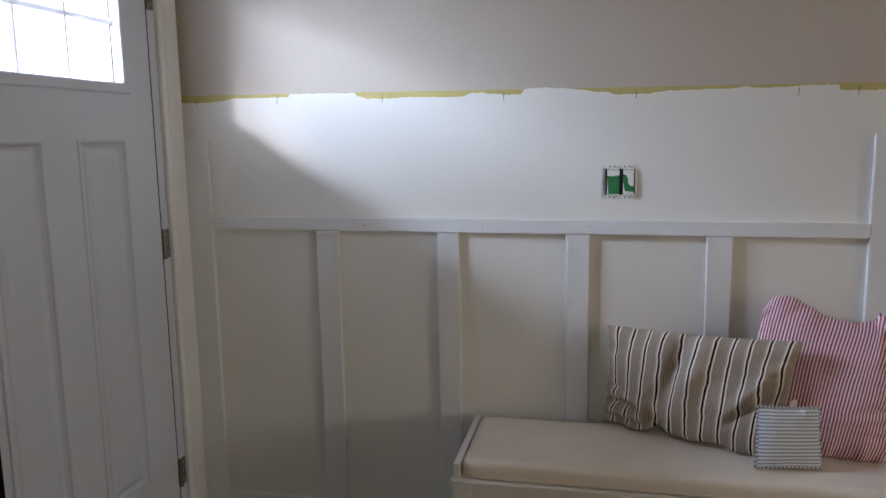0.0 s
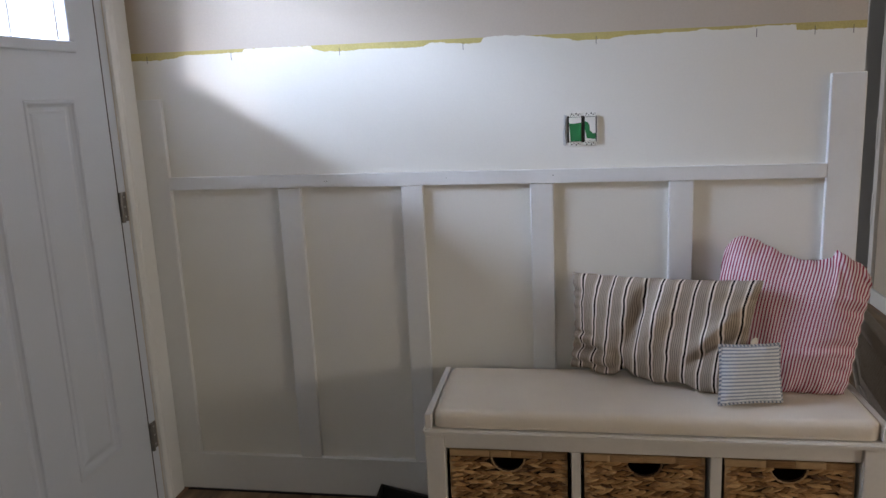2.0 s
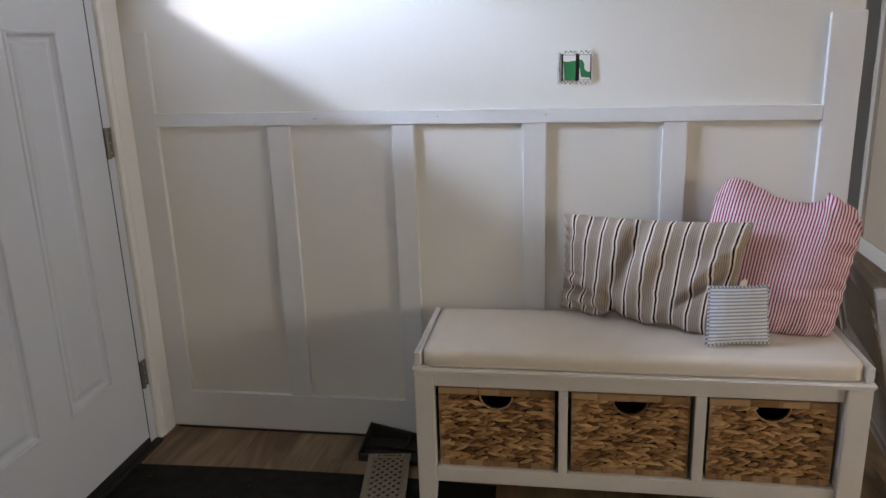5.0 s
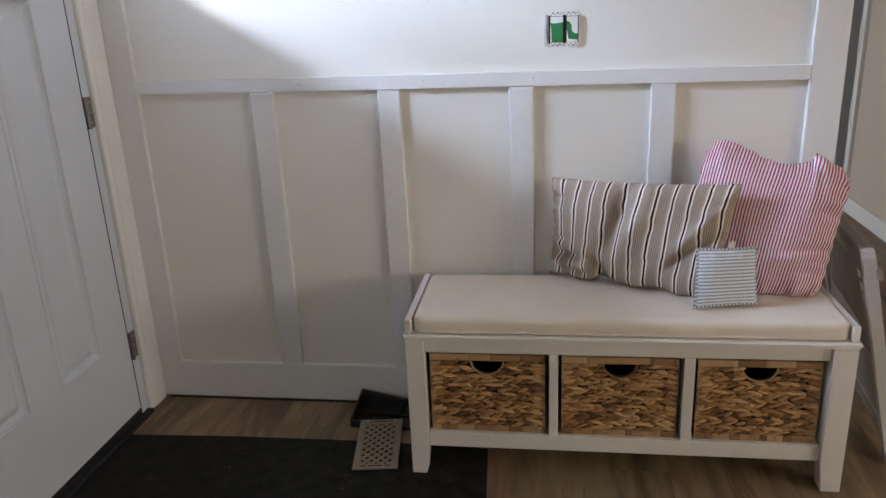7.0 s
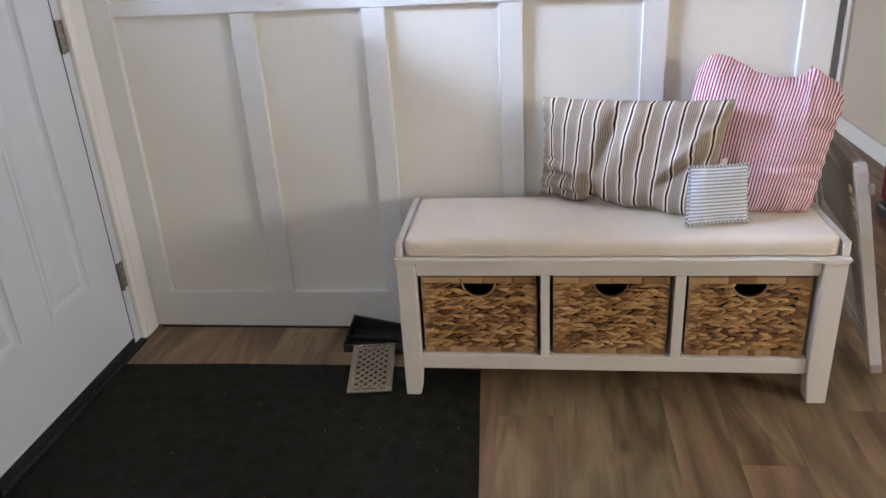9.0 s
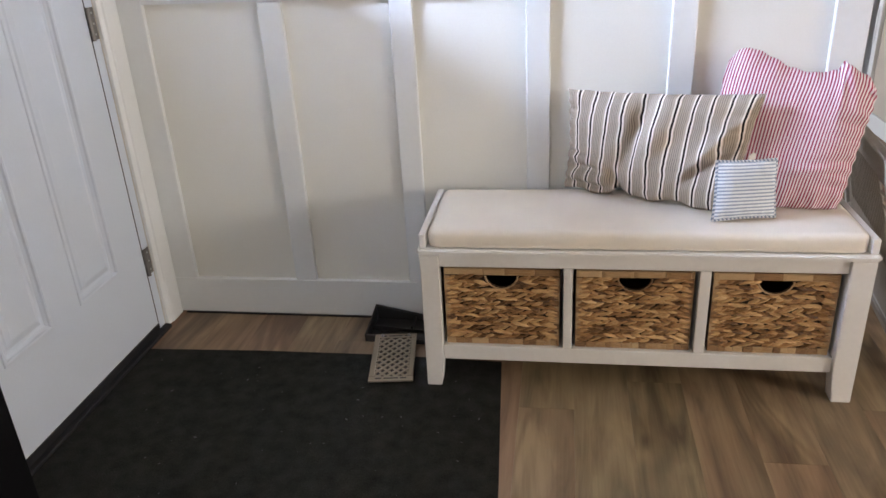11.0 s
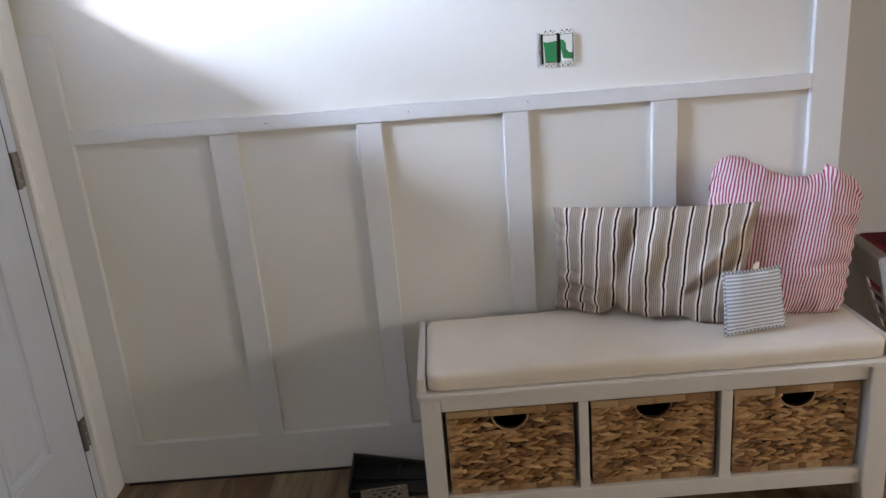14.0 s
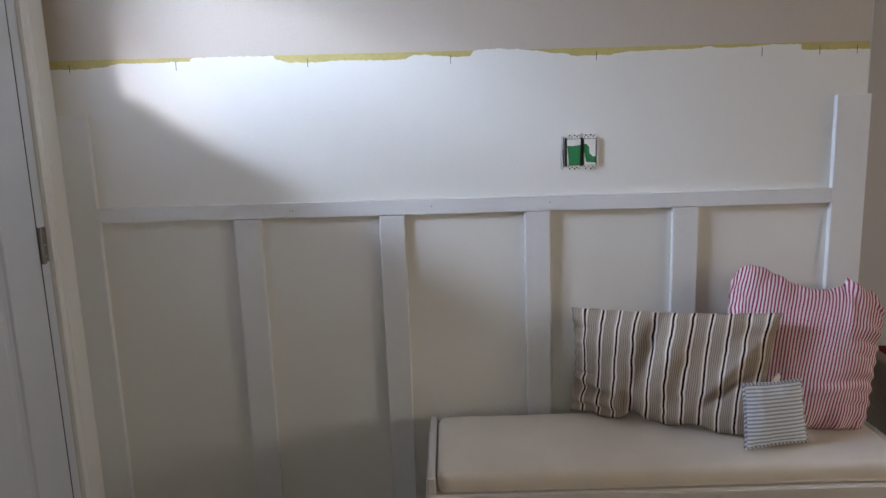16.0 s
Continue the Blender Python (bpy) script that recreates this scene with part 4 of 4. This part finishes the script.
part("rib", boxes((0.02, 0.025, -0.0018, TY - 0.0045, 0.0042, 0.020), bevel=0.001), BLACKPLASTIC, tray)

# open electrical box with two loose devices, paint splashed
sw = thing("switch_box", "open double switch box with green devices splashed with white paint", "switch", pose(1.384, 0.018, 1.189))
# flat black sheet paints the shaded opening; the wall behind is uncut
bm = boxes((-0.0415, 0.0415, -0.0008, -0.0002, -0.0375, 0.0375))
part("hole_shade", bm, BLACKPLASTIC, sw, "dark sheet for the shade in the rough cut-out")
_rng = random.Random(5)
for xa, xb, n in ((-0.0365, -0.0015, 0), (0.0085, 0.0385, 1)):
    bm = boxes((xa, xb, -0.0075, -0.001, -0.034, 0.034), bevel=0.002)
    dev = part("device", bm, GREEN, sw, "green plastic switch body")
    bm = bmesh.new()
    if n == 0:
        prism(bm, [(xa, 0.034), (xa, 0.018), (xa + 0.012, 0.016), (xb, 0.019), (xb, 0.034)], 1, -0.0085, -0.0077)
        prism(bm, [(xa, 0.0175), (xa, -0.034), (xa + 0.004, -0.034), (xa + 0.002, 0.0)], 1, -0.0085, -0.0077)
    else:
        prism(bm, [(xa, 0.034), (xa, 0.022), (xa + 0.007, 0.02), (xa + 0.013, 0.012), (xa + 0.014, -0.004), (xa + 0.022, -0.012), (xb, -0.012), (xb, 0.034)], 1, -0.0085, -0.0077)
        prism(bm, [(xa, 0.0), (xa, -0.034), (xb, -0.034), (xb, -0.029), (xa + 0.005, -0.026)], 1, -0.0085, -0.0077)
    part("paint_splash", bm, WHITE, dev, "white paint")
    for s in (1, -1):
        xm = (xa + xb) / 2
        plate = part("mounting_ear", boxes((xm - 0.017, xm + 0.017, -0.0032, -0.0012, s * 0.0415 - 0.0065, s * 0.0415 + 0.0065), bevel=0.0009), WHITE, sw, "paint-smeared steel mounting ear")
        for dx, dz, r in ((-0.010, 0.002, 0.0022), (-0.004, -0.002, 0.0016), (0.003, 0.0025, 0.0024), (0.009, -0.001, 0.0019), (-0.0135, -0.003, 0.0014), (0.0135, 0.002, 0.0014)):
            bm = bmesh.new()
            rod(bm, (xm + dx, -0.0034, s * (0.0415 + dz)), (xm + dx, -0.0030, s * (0.0415 + dz)), r, 8)
            part("ear_hole", bm, BLACKPLASTIC, plate)
bm = bmesh.new()
prism(bm, [(-0.053, -0.044), (-0.048, -0.047), (-0.043, -0.040), (-0.0425, -0.012), (-0.046, 0.004), (-0.043, 0.022), (-0.0425, 0.04), (-0.051, 0.043), (-0.0515, 0.012), (-0.054, -0.01)], 1, -0.0024, -0.0004)
part("plaster_edge", bm, GREYWALL, sw, "torn grey plaster edge")
bm = bmesh.new()
prism(bm, [(-0.0455, -0.038), (-0.0445, -0.038), (-0.0448, -0.01), (-0.0478, 0.004), (-0.0445, 0.024), (-0.044, 0.04), (-0.045, 0.04), (-0.0458, 0.022), (-0.0488, 0.004), (-0.0462, -0.012)], 1, -0.0029, -0.0025)
part("crack", bm, BLACKPLASTIC, sw, "dark crack in the plaster")
part("wall_plate_rim", boxes((0.0418, 0.0455, -0.007, -0.0004, -0.036, 0.037), bevel=0.001), WHITE, sw, "white painted rim")

# pet gate leaning behind the bench
gate = thing("pet_gate", "grey plastic pet gate panel with slotted mesh standing beside the bench", "gate", pose(2.310, -0.235, 0.004, -12.0, 0, 83.5))
GL, GH = 0.62, 0.63
bm = bmesh.new()
prism(bm, [(0.0, 0.03), (0.032, 0.03), (0.032, GH - 0.002), (0.022, GH), (0.012, GH - 0.004), (0.004, GH - 0.02)], 1, 0.0, 0.03)
part("end_post", bm, GATE, gate)
part("end_post", boxes((GL - 0.032, GL, 0.0, 0.03, 0.03, GH - 0.002), bevel=0.004), GATE, gate)
part("top_bar", boxes((0.0325, GL - 0.0325, 0.0, 0.03, GH - 0.055, GH), bevel=0.006), GATEPANEL, gate)
part("middle_bar", boxes((0.0325, GL - 0.0325, 0.004, 0.026, 0.27, 0.30), bevel=0.003), GATEPANEL, gate)
part("bottom_bar", boxes((0.0325, GL - 0.0325, 0.002, 0.028, 0.055, 0.085), bevel=0.003), GATEPANEL, gate)
part("lower_panel", boxes((0.0325, GL - 0.0325, 0.011, 0.017, 0.0852, 0.2698)), GATEPANEL, gate)
part("upper_panel", boxes((0.0325, 0.075, 0.009, 0.019, 0.3002, GH - 0.0552), (GL - 0.075, GL - 0.0325, 0.009, 0.019, 0.3002, GH - 0.0552), (0.0752, GL - 0.0752, 0.009, 0.019, 0.3002, 0.34), (0.0752, GL - 0.0752, 0.009, 0.019, GH - 0.09, GH - 0.0552)), GATEPANEL, gate)
for x in np.arange(0.085, GL - 0.08, 0.026):
    bm = bmesh.new()
    rod(bm, (x, 0.014, 0.335), (min(x + 0.11, GL - 0.07), 0.014, GH - 0.085), 0.0062, 6)
    part("mesh_slat", bm, GATEPANEL, gate)
for z in np.arange(0.36, GH - 0.09, 0.034):
    part("mesh_slat", boxes((0.0752, GL - 0.0752, 0.0125, 0.0155, z - 0.004, z + 0.004)), GATEPANEL, gate)
part("latch_knob", boxes((-0.005, 0.022, -0.011, 0.004, GH - 0.085, GH - 0.052), bevel=0.005), GATEPANEL, gate, "rounded grey latch knob")
part("edge_trim", boxes((0.0325, GL - 0.0325, 0.0165, 0.0185, 0.0855, 0.0905)), GATE, gate, "pale trim along the lower panel")
for x in (0.014, GL - 0.014):
    part("rubber_foot", boxes((x - 0.015, x + 0.018, -0.001, 0.031, 0.0, 0.0298), bevel=0.005), GATEPANEL, gate, "grey rubber foot")

# bag and tub on the hallway floor
bag = thing("fabric_bag", "dark red fabric bag with a black base on the hallway floor", "bag", pose(2.90, 0.86, 0.0))
bm = bmesh.new()
box(bm, -0.125, 0.13, -0.24, 0.19, 0.051, 0.275, bevel=0.03, seg=4)
for v in bm.verts:
    v.co += Vector((0.01 * noise.noise(v.co * 12), 0.01 * noise.noise(v.co * 11 + Vector((3, 0, 0))), 0.012 * noise.noise(v.co * 9)))
part("body", bm, RED, bag, smooth=True)
part("base", boxes((-0.13, 0.13, -0.235, 0.185, 0.0, 0.052), bevel=0.015), BLACKPLASTIC, bag, "black base")
bm = bmesh.new()
hp = [(0.0, -0.08 + 0.16 * s, 0.268 + 0.028 * math.sin(math.pi * s)) for s in np.linspace(0, 1, 12)]
for a, b in zip(hp, hp[1:]):
    rod(bm, a, b, 0.009, 8)
part("handle", bm, RED, bag)
tub = thing("plastic_tub", "small lime green plastic tub on the hallway floor", "tub", pose(2.552, 0.25, 0.0))
bm = bmesh.new()
rod(bm, (0, 0, 0.012), (0, 0, 0.075), 0.04, 20, 0.034)
part("body", bm, LIME, tub, smooth=False)
bm = bmesh.new()
rod(bm, (0, 0, 0.0), (0, 0, 0.0118), 0.045, 20)
part("base_ring", bm, CREAMMETAL, tub, "pale base ring")
bm = bmesh.new()
rod(bm, (0.004, 0, 0.0752), (0.012, 0, 0.095), 0.007, 10)
part("spout", bm, LIME, tub)

# round fixture on the hallway wall
knob = thing("wall_fixture", "round beige fixture with a dark centre hole on the hallway wall", "fixture", pose(3.0595, 1.49, 1.385))
bm = bmesh.new()
rod(bm, (-0.001, 0, 0), (-0.022, 0, 0), 0.052, 24, 0.045)
part("rose", bm, mat("brown_plastic", (0.16, 0.12, 0.09), 0.5, 0.08, 20), knob, "brown rose")
bm = bmesh.new()
rod(bm, (-0.0222, 0.006, 0), (-0.034, 0.006, 0), 0.04, 24, 0.037)
part("face", bm, CREAMMETAL, knob)
part("hole", boxes((-0.0352, -0.0342, 0.002, 0.012, -0.014, 0.014)), BLACKPLASTIC, knob, "black slot")

# black cabinet beside the door
cab = thing("storage_cabinet", "tall plain black cabinet standing beside the door", "cabinet", pose(0.09, -1.22, 0))
part("body", boxes((-0.07, 0.055, -0.22, 0.225, 0.03, 1.05), bevel=0.006), BLACK, cab)
part("plinth", boxes((-0.065, 0.045, -0.21, 0.215, 0.0, 0.0298)), BLACK, cab)
part("door", boxes((0.0552, 0.07, -0.218, 0.223, 0.035, 1.045), bevel=0.003), BLACK, cab)

# floor planks, running from the wall into the room
floor = thing("floor", "greige oak vinyl plank floor", "floor", kind="structure")
_rng = random.Random(2)
PW = 0.15
JOINTS = {1.23: -5.35, 1.53: -5.204, 1.83: -5.525}
plank_meshes = {}
nx = 0
x = 0.0
while x < 7.7:
    x1 = min(x + PW, 7.7) if x else 0.03
    y = JOINTS.get(round(x, 2), -4.2 - _rng.uniform(0.1, 1.1))
    while y < 3.3:
        y0, y1 = max(y, -4.2), min(y + 1.22, 3.3)
        if y1 - y0 > 0.02:
            key = (round(x1 - x, 3), round(y1 - y0, 3))
            if key not in plank_meshes:
                bm = bmesh.new()
                hw, hl = (x1 - x) / 2 - 0.0001, (y1 - y0) / 2 - 0.0001
                box(bm, -hw, hw, -hl, hl, -0.006, 0.0)
                top = [e for e in bm.edges if all(v.co.z > -0.001 for v in e.verts)]
                bmesh.ops.bevel(bm, geom=top, offset=0.0003, segments=1, affect="EDGES")
                plank_meshes[key] = mesh_of("plank", bm, OAK)
            ob = new("plank", plank_meshes[key])
            ob.location = ((x + x1) / 2, (y0 + y1) / 2, 0)
            ob.parent = floor
        y += 1.22
    x = x1
